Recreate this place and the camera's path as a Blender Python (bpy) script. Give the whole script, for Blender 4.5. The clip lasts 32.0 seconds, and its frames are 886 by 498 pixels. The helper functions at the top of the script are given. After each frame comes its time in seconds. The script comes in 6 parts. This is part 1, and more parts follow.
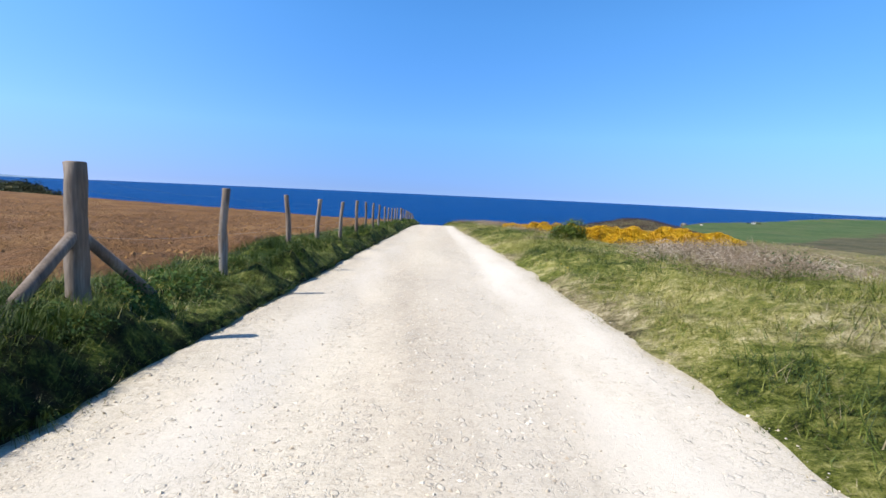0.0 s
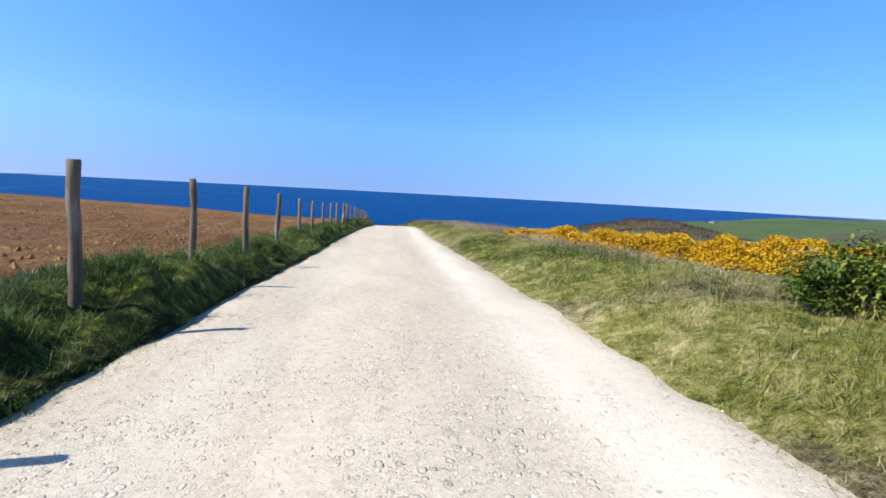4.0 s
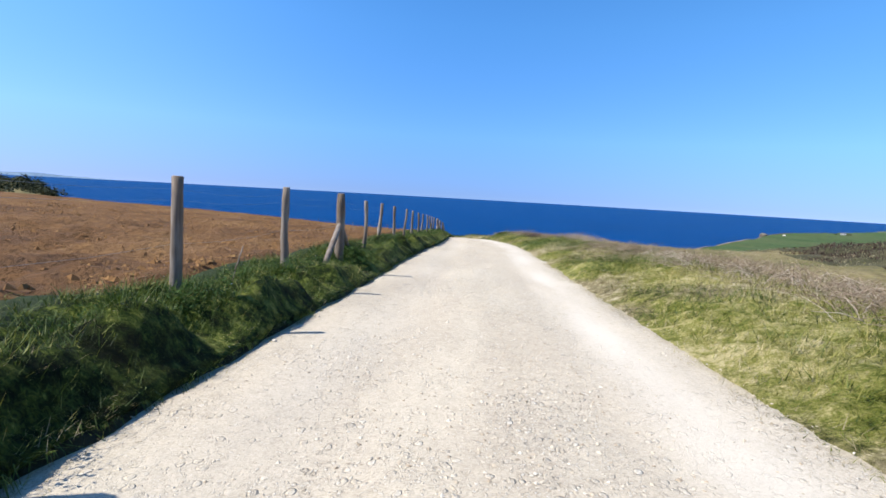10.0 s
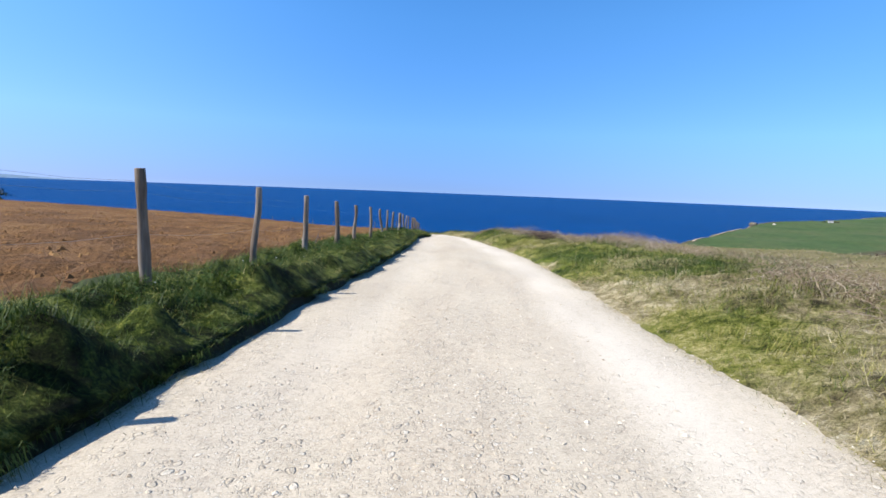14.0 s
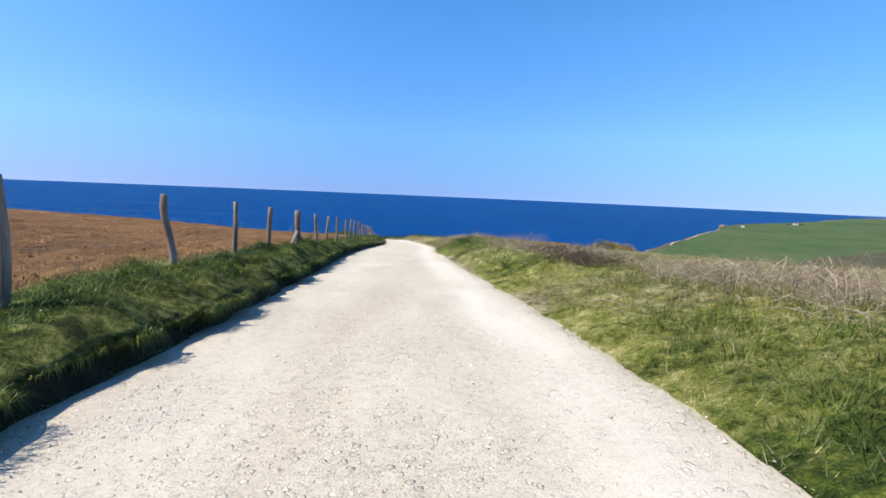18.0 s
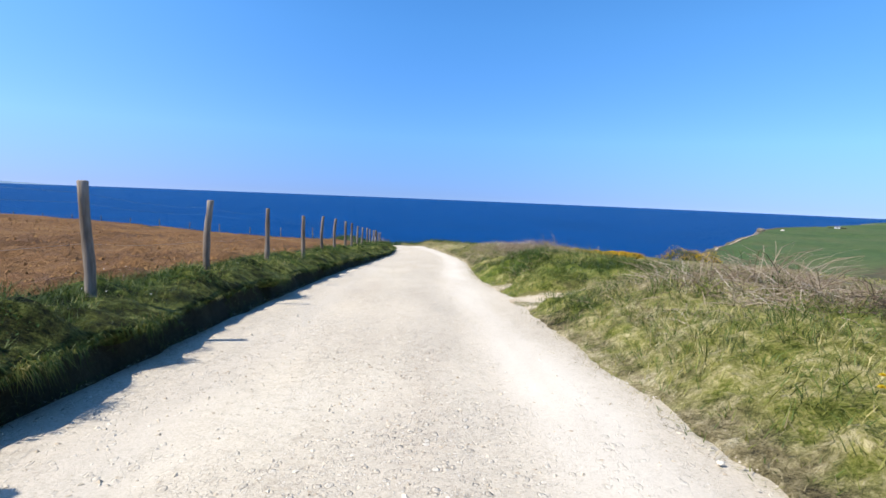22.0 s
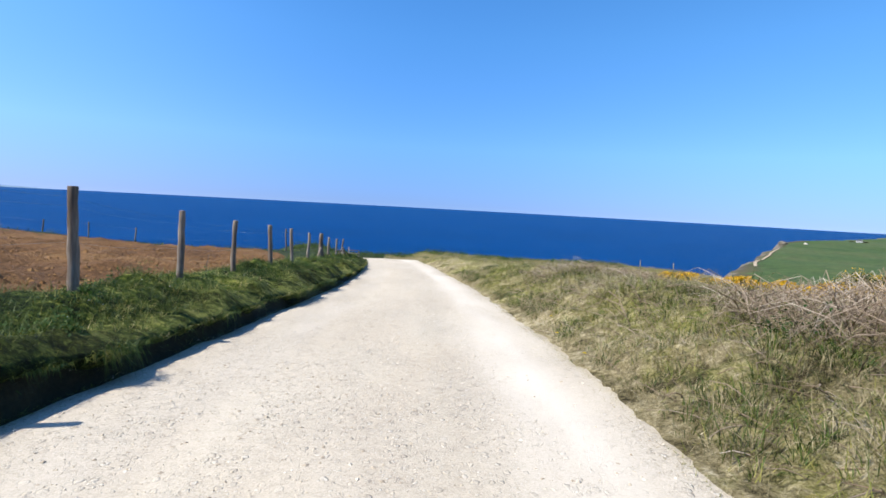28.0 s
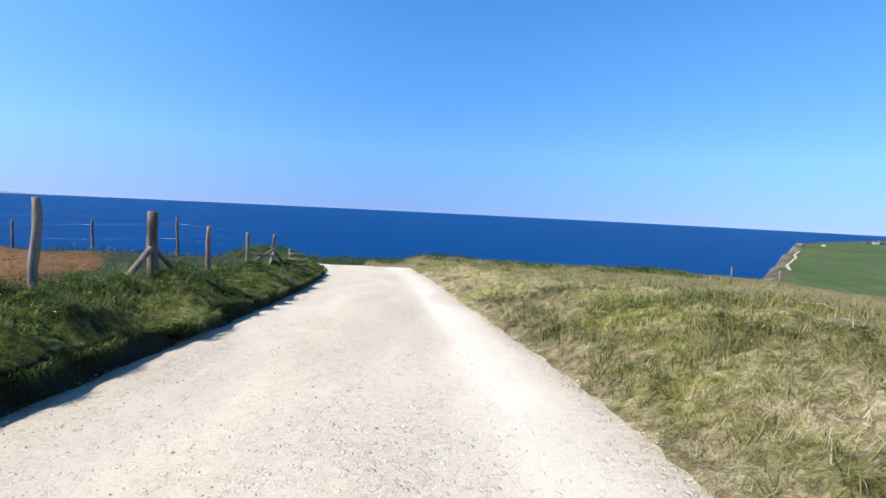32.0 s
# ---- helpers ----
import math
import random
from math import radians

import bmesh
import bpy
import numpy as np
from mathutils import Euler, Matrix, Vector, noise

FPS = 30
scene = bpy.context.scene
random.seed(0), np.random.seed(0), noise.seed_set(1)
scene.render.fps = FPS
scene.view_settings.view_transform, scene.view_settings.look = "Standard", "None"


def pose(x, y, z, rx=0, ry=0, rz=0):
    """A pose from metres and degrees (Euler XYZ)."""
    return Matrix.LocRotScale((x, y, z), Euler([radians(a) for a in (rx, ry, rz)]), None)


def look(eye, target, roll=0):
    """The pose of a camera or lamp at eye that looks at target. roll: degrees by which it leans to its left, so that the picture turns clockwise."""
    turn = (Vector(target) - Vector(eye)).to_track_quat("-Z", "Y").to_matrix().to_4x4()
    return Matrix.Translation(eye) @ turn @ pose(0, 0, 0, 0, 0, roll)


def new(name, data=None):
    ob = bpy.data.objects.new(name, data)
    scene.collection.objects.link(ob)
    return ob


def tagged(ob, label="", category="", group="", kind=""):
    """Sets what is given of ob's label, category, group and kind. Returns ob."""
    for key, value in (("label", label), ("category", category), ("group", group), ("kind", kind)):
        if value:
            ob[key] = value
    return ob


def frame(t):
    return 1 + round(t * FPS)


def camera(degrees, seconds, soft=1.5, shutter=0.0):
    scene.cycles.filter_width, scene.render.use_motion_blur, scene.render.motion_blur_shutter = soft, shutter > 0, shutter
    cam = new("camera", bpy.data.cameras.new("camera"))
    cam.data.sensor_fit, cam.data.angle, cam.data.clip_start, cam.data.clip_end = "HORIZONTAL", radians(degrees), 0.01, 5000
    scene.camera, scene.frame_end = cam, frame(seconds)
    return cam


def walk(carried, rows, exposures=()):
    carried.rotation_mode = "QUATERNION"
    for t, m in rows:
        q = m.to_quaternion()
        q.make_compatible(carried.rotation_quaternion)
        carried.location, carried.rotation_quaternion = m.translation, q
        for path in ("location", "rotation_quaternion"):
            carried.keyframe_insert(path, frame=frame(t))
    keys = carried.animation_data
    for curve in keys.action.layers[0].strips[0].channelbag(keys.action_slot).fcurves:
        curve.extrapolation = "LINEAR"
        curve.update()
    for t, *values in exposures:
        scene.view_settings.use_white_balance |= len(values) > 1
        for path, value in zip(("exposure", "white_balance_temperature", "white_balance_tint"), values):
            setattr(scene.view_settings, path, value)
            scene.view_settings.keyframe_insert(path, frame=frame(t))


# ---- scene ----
PATH = (
    (0, -0.162, 0.009, 0.942, -1.65, -6.13, -2.65),
    (0.5, -0.117, 1.477, 0.887, -1.86, -6.32, -2.67),
    (1, -0.085, 2.945, 0.833, -1.69, -6.54, -2.68),
    (1.5, -0.058, 4.412, 0.778, -1.82, -6.51, -2.50),
    (2, -0.068, 5.878, 0.722, -1.91, -6.53, -2.70),
    (2.5, -0.068, 7.345, 0.661, -5.31, -6.40, -2.64),
    (3, -0.041, 8.812, 0.595, -5.50, -6.34, -2.86),
    (3.5, -0.005, 10.280, 0.528, -5.76, -6.23, -3.01),
    (5.5, -0.044, 16.157, 0.281, -6.27, -6.07, -3.01),
    (6, -0.115, 17.626, 0.234, -5.54, -6.11, -2.96),
    (6.5, -0.157, 19.095, 0.196, -5.71, -6.11, -2.78),
    (7, -0.158, 20.564, 0.154, -4.44, -6.04, -2.85),
    (7.5, -0.076, 22.032, 0.092, -0.77, -6.25, -3.01),
    (8, 0.030, 23.494, 0.016, 2.18, -6.44, -3.14),
    (8.5, 0.071, 24.949, -0.066, 2.87, -6.31, -3.08),
    (9, 0.051, 26.399, -0.147, 2.81, -6.11, -3.03),
    (9.5, 0.053, 27.847, -0.223, 2.65, -6.08, -3.21),
    (10, 0.081, 29.295, -0.292, 2.56, -5.87, -3.21),
    (10.5, 0.146, 30.746, -0.354, 2.12, -5.64, -3.14),
    (11, 0.215, 32.200, -0.419, 1.98, -5.65, -3.30),
    (11.5, 0.245, 33.655, -0.492, 1.93, -5.85, -3.30),
    (12, 0.239, 35.111, -0.564, 1.72, -5.95, -3.22),
    (12.5, 0.191, 36.571, -0.628, 2.08, -5.87, -3.04),
    (13, 0.166, 38.037, -0.691, 2.09, -6.06, -2.83),
    (13.5, 0.234, 39.511, -0.756, 1.12, -6.12, -2.62),
    (14, 0.341, 40.993, -0.825, 0.57, -6.33, -2.23),
    (14.5, 0.449, 42.480, -0.894, -1.06, -6.31, -1.95),
    (16.5, 0.715, 48.434, -1.174, -3.65, -6.13, -2.74),
    (17, 0.776, 49.914, -1.251, -3.87, -5.88, -2.50),
    (17.5, 0.850, 51.386, -1.338, -3.61, -6.03, -2.54),
    (18, 0.905, 52.850, -1.430, -3.05, -5.96, -2.46),
    (18.5, 0.940, 54.307, -1.524, -3.06, -5.91, -2.34),
    (19, 0.938, 55.762, -1.621, -3.04, -5.78, -2.47),
    (19.5, 0.929, 57.218, -1.719, -2.89, -5.81, -2.37),
    (20, 0.942, 58.679, -1.819, -2.73, -5.93, -2.45),
    (20.5, 0.941, 60.143, -1.916, -1.46, -5.98, -2.32),
    (21, 0.928, 61.609, -2.012, -1.30, -5.97, -2.31),
    (21.5, 0.888, 63.073, -2.114, -1.29, -5.84, -2.29),
    (22, 0.827, 64.533, -2.222, -1.28, -5.64, -2.34),
    (22.5, 0.797, 65.987, -2.332, -1.35, -5.55, -2.45),
    (23, 0.780, 67.437, -2.441, -1.56, -5.49, -2.55),
    (23.5, 0.722, 68.881, -2.548, -1.68, -5.33, -2.39),
    (24, 0.652, 70.321, -2.652, -1.58, -5.35, -2.54),
    (24.5, 0.643, 71.760, -2.753, -1.55, -5.33, -2.62),
    (25, 0.663, 73.196, -2.854, -1.50, -5.28, -2.74),
    (25.5, 0.717, 74.630, -2.957, -1.63, -5.38, -2.55),
    (27.5, 0.856, 80.345, -3.381, -1.63, -4.83, -3.05),
    (28, 0.863, 81.767, -3.499, -1.67, -4.65, -3.08),
    (28.5, 0.895, 83.183, -3.623, -1.61, -4.67, -3.11),
    (29, 0.929, 84.594, -3.748, -1.55, -4.47, -2.90),
    (29.5, 0.968, 86.001, -3.869, -1.41, -4.29, -2.73),
    (30, 1.028, 87.405, -3.987, -1.99, -4.34, -2.68),
    (30.5, 1.054, 88.807, -4.105, -1.91, -4.25, -2.56),
    (31, 1.054, 90.210, -4.225, -1.85, -4.28, -2.59),
    (31.5, 1.033, 91.612, -4.349, -1.84, -4.24, -2.65),
    (32, 0.996, 93.013, -4.476, -1.94, -4.21, -2.83),
)
cam = camera(78.0, 32.0, soft=1.6)
walk(cam, [(t, pose(x, y, z, 90 + pitch, roll, yaw)) for t, x, y, z, yaw, pitch, roll in PATH],
     exposures=[(0.0, 0.665, 6410, 13)])

# ---- daylight: clear spring sky, sun to the left and slightly behind ----
SUN = Vector((-1.2, -0.40, 1.42)).normalized()
SUN_ELEVATION = math.asin(SUN.z)
SUN_ROTATION = math.atan2(SUN.x, SUN.y)
world = bpy.data.worlds.new("sky")
scene.world = world
world.use_nodes = True
wn = world.node_tree.nodes
sky = wn.new("ShaderNodeTexSky")
sky.sky_type = "NISHITA"
sky.sun_disc = False
sky.sun_elevation = SUN_ELEVATION
sky.sun_rotation = SUN_ROTATION
sky.altitude = 300
sky.air_density = 1.0
sky.dust_density = 0.6
sky.ozone_density = 5.0
# clear air down to the horizon: the band of thick haze lies below it
lift = wn.new("ShaderNodeMapping")
lift.inputs["Location"].default_value = (0, 0, 0.10)
world.node_tree.links.new(wn.new("ShaderNodeTexCoord").outputs["Generated"], lift.inputs["Vector"])
world.node_tree.links.new(lift.outputs[0], sky.inputs["Vector"])
rich = wn.new("ShaderNodeHueSaturation")
rich.inputs["Saturation"].default_value = 1.24
world.node_tree.links.new(sky.outputs[0], rich.inputs["Color"])
# pale lavender haze low over the sea
apart = wn.new("ShaderNodeSeparateXYZ")
world.node_tree.links.new(wn["Texture Coordinate"].outputs["Generated"], apart.inputs[0])
haze = wn.new("ShaderNodeValToRGB")
haze.color_ramp.elements[0].position, haze.color_ramp.elements[0].color = 0.0, (0.54, 0.49, 0.64, 1)
haze.color_ramp.elements[1].position, haze.color_ramp.elements[1].color = 0.28, (1.0, 1.0, 1.0, 1)
mid_haze = haze.color_ramp.elements.new(0.10)
mid_haze.color = (0.88, 0.84, 0.92, 1)
world.node_tree.links.new(apart.outputs["Z"], haze.inputs[0])
tint = wn.new("ShaderNodeMix")
tint.data_type, tint.blend_type = "RGBA", "MULTIPLY"
tint.inputs[0].default_value = 1.0
world.node_tree.links.new(rich.outputs[0], tint.inputs[6])
world.node_tree.links.new(haze.outputs[0], tint.inputs[7])
# the air is thicker, and so paler, to either side over the land
veil = wn.new("ShaderNodeValToRGB")
veil.color_ramp.interpolation = "EASE"
veil.color_ramp.elements[0].position, veil.color_ramp.elements[0].color = 0.15, (1.04, 0.92, 0.85, 1)
veil.color_ramp.elements[1].position, veil.color_ramp.elements[1].color = 0.88, (1.06, 0.95, 0.86, 1)
clear = veil.color_ramp.elements.new(0.48)
clear.color = (0.78, 0.79, 0.79, 1)
half_x = wn.new("ShaderNodeMath")
half_x.operation = "MULTIPLY_ADD"
half_x.inputs[1].default_value, half_x.inputs[2].default_value = 0.5, 0.5
world.node_tree.links.new(apart.outputs["X"], half_x.inputs[0])
world.node_tree.links.new(half_x.outputs[0], veil.inputs[0])
paler = wn.new("ShaderNodeMix")
paler.data_type, paler.blend_type = "RGBA", "MULTIPLY"
paler.inputs[0].default_value = 1.0
world.node_tree.links.new(tint.outputs[2], paler.inputs[6])
world.node_tree.links.new(veil.outputs[0], paler.inputs[7])
world.node_tree.links.new(paler.outputs[2], wn["Background"].inputs["Color"])
wn["Background"].inputs["Strength"].default_value = 0.194
sun_data = bpy.data.lights.new("sun", "SUN")
sun_data.energy = 5.0
sun_data.angle = radians(0.53)
sun_data.color = (1.0, 0.965, 0.87)
sun = new("sun", sun_data)
sun.matrix_world = look(SUN * 50, (0, 0, 0))

# ---- materials ----


def ramp(tree, fac, stops):
    node = tree.nodes.new("ShaderNodeValToRGB")
    els = node.color_ramp.elements
    while len(els) < len(stops):
        els.new(0.5)
    for el, (at, col) in zip(els, stops):
        el.position, el.color = at, (*col, 1)
    tree.links.new(fac, node.inputs[0])
    return node.outputs[0]


def toned(stops):
    """Tones as they show in full sun, brought down to what the surface itself reflects."""
    return [(at, tuple(0.71 * c for c in col)) for at, col in stops]


def noise_node(tree, coord, scale, detail=4.0, rough=0.6):
    node = tree.nodes.new("ShaderNodeTexNoise")
    node.inputs["Scale"].default_value = scale
    node.inputs["Detail"].default_value = detail
    node.inputs["Roughness"].default_value = rough
    if coord is not None:
        tree.links.new(coord, node.inputs["Vector"])
    return node.outputs["Fac"]


def blend(tree, mode, fac, a, b):
    node = tree.nodes.new("ShaderNodeMix")
    node.data_type, node.blend_type = "RGBA", mode
    for value, sock in ((fac, node.inputs[0]), (a, node.inputs[6]), (b, node.inputs[7])):
        if isinstance(value, (int, float)):
            sock.default_value = value
        elif isinstance(value, tuple):
            sock.default_value = (*value, 1)
        else:
            tree.links.new(value, sock)
    return node.outputs[2]


def stretch(tree, coord, scale):
    node = tree.nodes.new("ShaderNodeMapping")
    node.inputs["Scale"].default_value = scale
    tree.links.new(coord, node.inputs["Vector"])
    return node.outputs[0]


def start(name):
    m = bpy.data.materials.new(name)
    m.use_nodes = True
    tree = m.node_tree
    coord = tree.nodes.new("ShaderNodeTexCoord").outputs["Object"]
    return m, tree, tree.nodes["Principled BSDF"], coord


def bump(tree, bsdf, height, strength, distance):
    node = tree.nodes.new("ShaderNodeBump")
    node.inputs["Strength"].default_value = strength
    node.inputs["Distance"].default_value = distance
    tree.links.new(height, node.inputs["Height"])
    tree.links.new(node.outputs[0], bsdf.inputs["Normal"])


def surface(name, stops, big, fine, rough=0.9, relief=0.4, depth=0.01, squash=(1, 1, 1), spec=0.2):
    """Two scales of variation: broad patches pick the colour, fine grain varies it and gives the relief."""
    m, tree, bsdf, coord = start(name)
    coord = stretch(tree, coord, squash)
    a = noise_node(tree, coord, big, 5)
    b = noise_node(tree, coord, fine, 6, 0.7)
    col = ramp(tree, a, toned(stops))
    grain = ramp(tree, b, [(0.3, (0.62, 0.62, 0.62)), (0.7, (1.3, 1.3, 1.3))])
    tree.links.new(blend(tree, "MULTIPLY", 1.0, col, grain), bsdf.inputs["Base Color"])
    bsdf.inputs["Roughness"].default_value = rough
    bsdf.inputs["Specular IOR Level"].default_value = spec
    bump(tree, bsdf, b, relief, depth)
    return m


def leafy(name, stops, through_light=0.3, rough=0.6, single=0.5, patchy=1.5, tufty=0.0):
    """Blades and leaves: each one takes its own tint, and some light passes through."""
    m, tree, bsdf, coord = start(name)
    geo = tree.nodes.new("ShaderNodeNewGeometry")
    patch = noise_node(tree, coord, 0.55, 3)
    add = tree.nodes.new("ShaderNodeMath")
    add.operation = "MULTIPLY_ADD"
    add.inputs[1].default_value = single
    tree.links.new(geo.outputs["Random Per Island"], add.inputs[0])
    half = tree.nodes.new("ShaderNodeMath")
    half.operation = "MULTIPLY_ADD"
    half.inputs[1].default_value, half.inputs[2].default_value = patchy, 0.15 - 0.5 * patchy - 0.5 * single
    tree.links.new(patch, half.inputs[0])
    small = noise_node(tree, coord, 3.2, 2)
    spot = tree.nodes.new("ShaderNodeMath")
    spot.operation = "MULTIPLY_ADD"
    spot.inputs[1].default_value = 0.7
    tree.links.new(small, spot.inputs[0])
    tree.links.new(half.outputs[0], spot.inputs[2])
    tuft = tree.nodes.new("ShaderNodeMath")
    tuft.operation = "MULTIPLY_ADD"
    tuft.inputs[1].default_value = tufty
    tree.links.new(noise_node(tree, coord, 9.0, 3), tuft.inputs[0])
    tree.links.new(spot.outputs[0], tuft.inputs[2])
    level = tree.nodes.new("ShaderNodeMath")
    level.operation = "SUBTRACT"
    level.inputs[1].default_value = 0.5 * tufty
    tree.links.new(tuft.outputs[0], level.inputs[0])
    tree.links.new(level.outputs[0], add.inputs[2])
    col = ramp(tree, add.outputs[0], toned(stops))
    tree.links.new(col, bsdf.inputs["Base Color"])
    bsdf.inputs["Roughness"].default_value = rough
    bsdf.inputs["Specular IOR Level"].default_value = 0.25
    trans = tree.nodes.new("ShaderNodeBsdfTranslucent")
    tree.links.new(col, trans.inputs["Color"])
    mix = tree.nodes.new("ShaderNodeMixShader")
    mix.inputs[0].default_value = through_light
    tree.links.new(bsdf.outputs[0], mix.inputs[1])
    tree.links.new(trans.outputs[0], mix.inputs[2])
    tree.links.new(mix.outputs[0], tree.nodes["Material Output"].inputs["Surface"])
    return m


def wood_material(name, stops, spread=4.5):
    m, tree, bsdf, coord = start(name)
    info = tree.nodes.new("ShaderNodeObjectInfo")
    shift = tree.nodes.new("ShaderNodeVectorMath")
    shift.operation = "ADD"
    tree.links.new(coord, shift.inputs[0])
    tree.links.new(info.outputs["Random"], shift.inputs[1])
    a = noise_node(tree, stretch(tree, shift.outputs[0], (1, 1, 0.25)), spread, 4)
    grain = noise_node(tree, stretch(tree, shift.outputs[0], (1, 1, 0.06)), 60, 5, 0.7)
    col = ramp(tree, a, toned(stops))
    streak = ramp(tree, grain, [(0.35, (0.55, 0.53, 0.5)), (0.65, (1.2, 1.2, 1.2))])
    tree.links.new(blend(tree, "MULTIPLY", 0.8, col, streak), bsdf.inputs["Base Color"])
    bsdf.inputs["Roughness"].default_value = 0.85
    bump(tree, bsdf, grain, 0.5, 0.006)
    return m


def gravel_material():
    """Pressed limestone: cream fines with flat pale stones bedded in them, and a band swept white by wheels."""
    m, tree, bsdf, coord = start("white_gravel")

    def math_node(op, x, y):
        node = tree.nodes.new("ShaderNodeMath")
        node.operation = op
        for value, sock in ((x, node.inputs[0]), (y, node.inputs[1])):
            if isinstance(value, float):
                sock.default_value = value
            else:
                tree.links.new(value, sock)
        return node.outputs[0]

    def bedded(scale, share, squash):
        """Flat stones: a mask with soft rims, the stone's own tint, and a dark crack round it."""
        at = stretch(tree, coord, squash)
        warp = tree.nodes.new("ShaderNodeTexNoise")
        warp.inputs["Scale"].default_value = scale * 0.7
        tree.links.new(at, warp.inputs["Vector"])
        bent = tree.nodes.new("ShaderNodeVectorMath")
        bent.operation = "MULTIPLY_ADD"
        tree.links.new(warp.outputs["Color"], bent.inputs[0])
        bent.inputs[1].default_value = (0.9 / scale,) * 3
        tree.links.new(at, bent.inputs[2])
        cell = tree.nodes.new("ShaderNodeTexVoronoi")
        cell.inputs["Scale"].default_value = scale
        tree.links.new(bent.outputs[0], cell.inputs["Vector"])
        pick = tree.nodes.new("ShaderNodeSeparateColor")
        tree.links.new(cell.outputs["Color"], pick.inputs[0])
        chosen = ramp(tree, pick.outputs[0], [(1 - share - 0.02, (0, 0, 0)), (1 - share + 0.02, (1, 1, 1))])
        body = ramp(tree, cell.outputs["Distance"], [(0.30, (1, 1, 1)), (0.44, (0, 0, 0))])
        rim = ramp(tree, cell.outputs["Distance"], [(0.34, (0, 0, 0)), (0.46, (1, 1, 1)), (0.60, (0, 0, 0))])
        return math_node("MULTIPLY", chosen, body), math_node("MULTIPLY", chosen, rim), pick.outputs[1]

    broad = noise_node(tree, stretch(tree, coord, (1.0, 0.16, 1)), 1.0, 5)
    col = ramp(tree, broad, toned([(0.34, (0.575, 0.483, 0.354)), (0.48, (0.645, 0.55, 0.408)), (0.60, (0.69, 0.60, 0.45)), (0.70, (0.72, 0.637, 0.492))]))
    medium = noise_node(tree, coord, 12, 6, 0.75)
    fine = noise_node(tree, coord, 70, 6, 0.8)
    c = blend(tree, "MULTIPLY", 0.95, col, ramp(tree, medium, [(0.32, (0.78, 0.77, 0.75)), (0.48, (1.0, 1.0, 1.0)), (0.65, (1.09, 1.09, 1.09))]))
    c = blend(tree, "MULTIPLY", 0.9, c, ramp(tree, fine, [(0.36, (0.68, 0.66, 0.64)), (0.5, (1.0, 1.0, 1.0)), (0.66, (1.12, 1.12, 1.12))]))
    swept = tree.nodes.new("ShaderNodeAttribute")
    swept.attribute_name = "track"
    rub = math_node("MULTIPLY", swept.outputs["Fac"], ramp(tree, noise_node(tree, stretch(tree, coord, (1, 0.2, 1)), 1.3, 5), [(0.28, (0.35, 0.35, 0.35)), (0.6, (1, 1, 1))]))
    c = blend(tree, "MIX", rub, c, blend(tree, "MULTIPLY", 0.5, (0.55, 0.495, 0.405), ramp(tree, fine, [(0.36, (0.85, 0.84, 0.83)), (0.55, (1.0, 1.0, 1.0))])))
    # stones lie in drifts, fewest where the wheels run
    drift = ramp(tree, noise_node(tree, stretch(tree, coord, (1.0, 0.3, 1)), 1.5, 4), [(0.36, (0.25, 0.25, 0.25)), (0.58, (1, 1, 1))])
    loose = math_node("MULTIPLY", drift, math_node("SUBTRACT", 1.0, math_node("MULTIPLY", rub, 0.75)))
    high = math_node("MULTIPLY", fine, 0.35)
    for scale, share, squash in ((24.0, 0.18, (1, 0.75, 1)), (54.0, 0.42, (1, 0.8, 1)), (110.0, 0.6, (1, 0.85, 1))):
        body, rim, own = bedded(scale, share, squash)
        body, rim = math_node("MULTIPLY", body, loose), math_node("MULTIPLY", rim, loose)
        stone = ramp(tree, own, toned([(0.1, (0.50, 0.44, 0.345)), (0.35, (0.60, 0.53, 0.42)), (0.7, (0.71, 0.64, 0.52)), (0.95, (0.84, 0.785, 0.665))]))
        c = blend(tree, "MIX", math_node("MULTIPLY", rim, 0.5), c, (0.21, 0.17, 0.12))
        c = blend(tree, "MIX", math_node("MULTIPLY", body, 0.8), c, stone)
        high = math_node("ADD", high, math_node("MULTIPLY", math_node("SUBTRACT", body, math_node("MULTIPLY", rim, 0.6)), 26.0 / scale))
    # dusty earth and dead grass creep in along the edges
    edge = tree.nodes.new("ShaderNodeAttribute")
    edge.attribute_name = "edge"
    creep = math_node("MULTIPLY", math_node("ADD", math_node("MULTIPLY", noise_node(tree, coord, 6, 6, 0.7), 0.9), edge.outputs["Fac"]), 0.5)
    c = blend(tree, "MIX", ramp(tree, creep, [(0.50, (0, 0, 0)), (0.76, (0.8, 0.8, 0.8))]), c, ramp(tree, fine, toned([(0.3, (0.33, 0.26, 0.14)), (0.6, (0.58, 0.485, 0.31))])))
    tree.links.new(c, bsdf.inputs["Base Color"])
    bsdf.inputs["Roughness"].default_value = 0.95
    bsdf.inputs["Specular IOR Level"].default_value = 0.1
    bump(tree, bsdf, high, 0.7, 0.010)
    return m


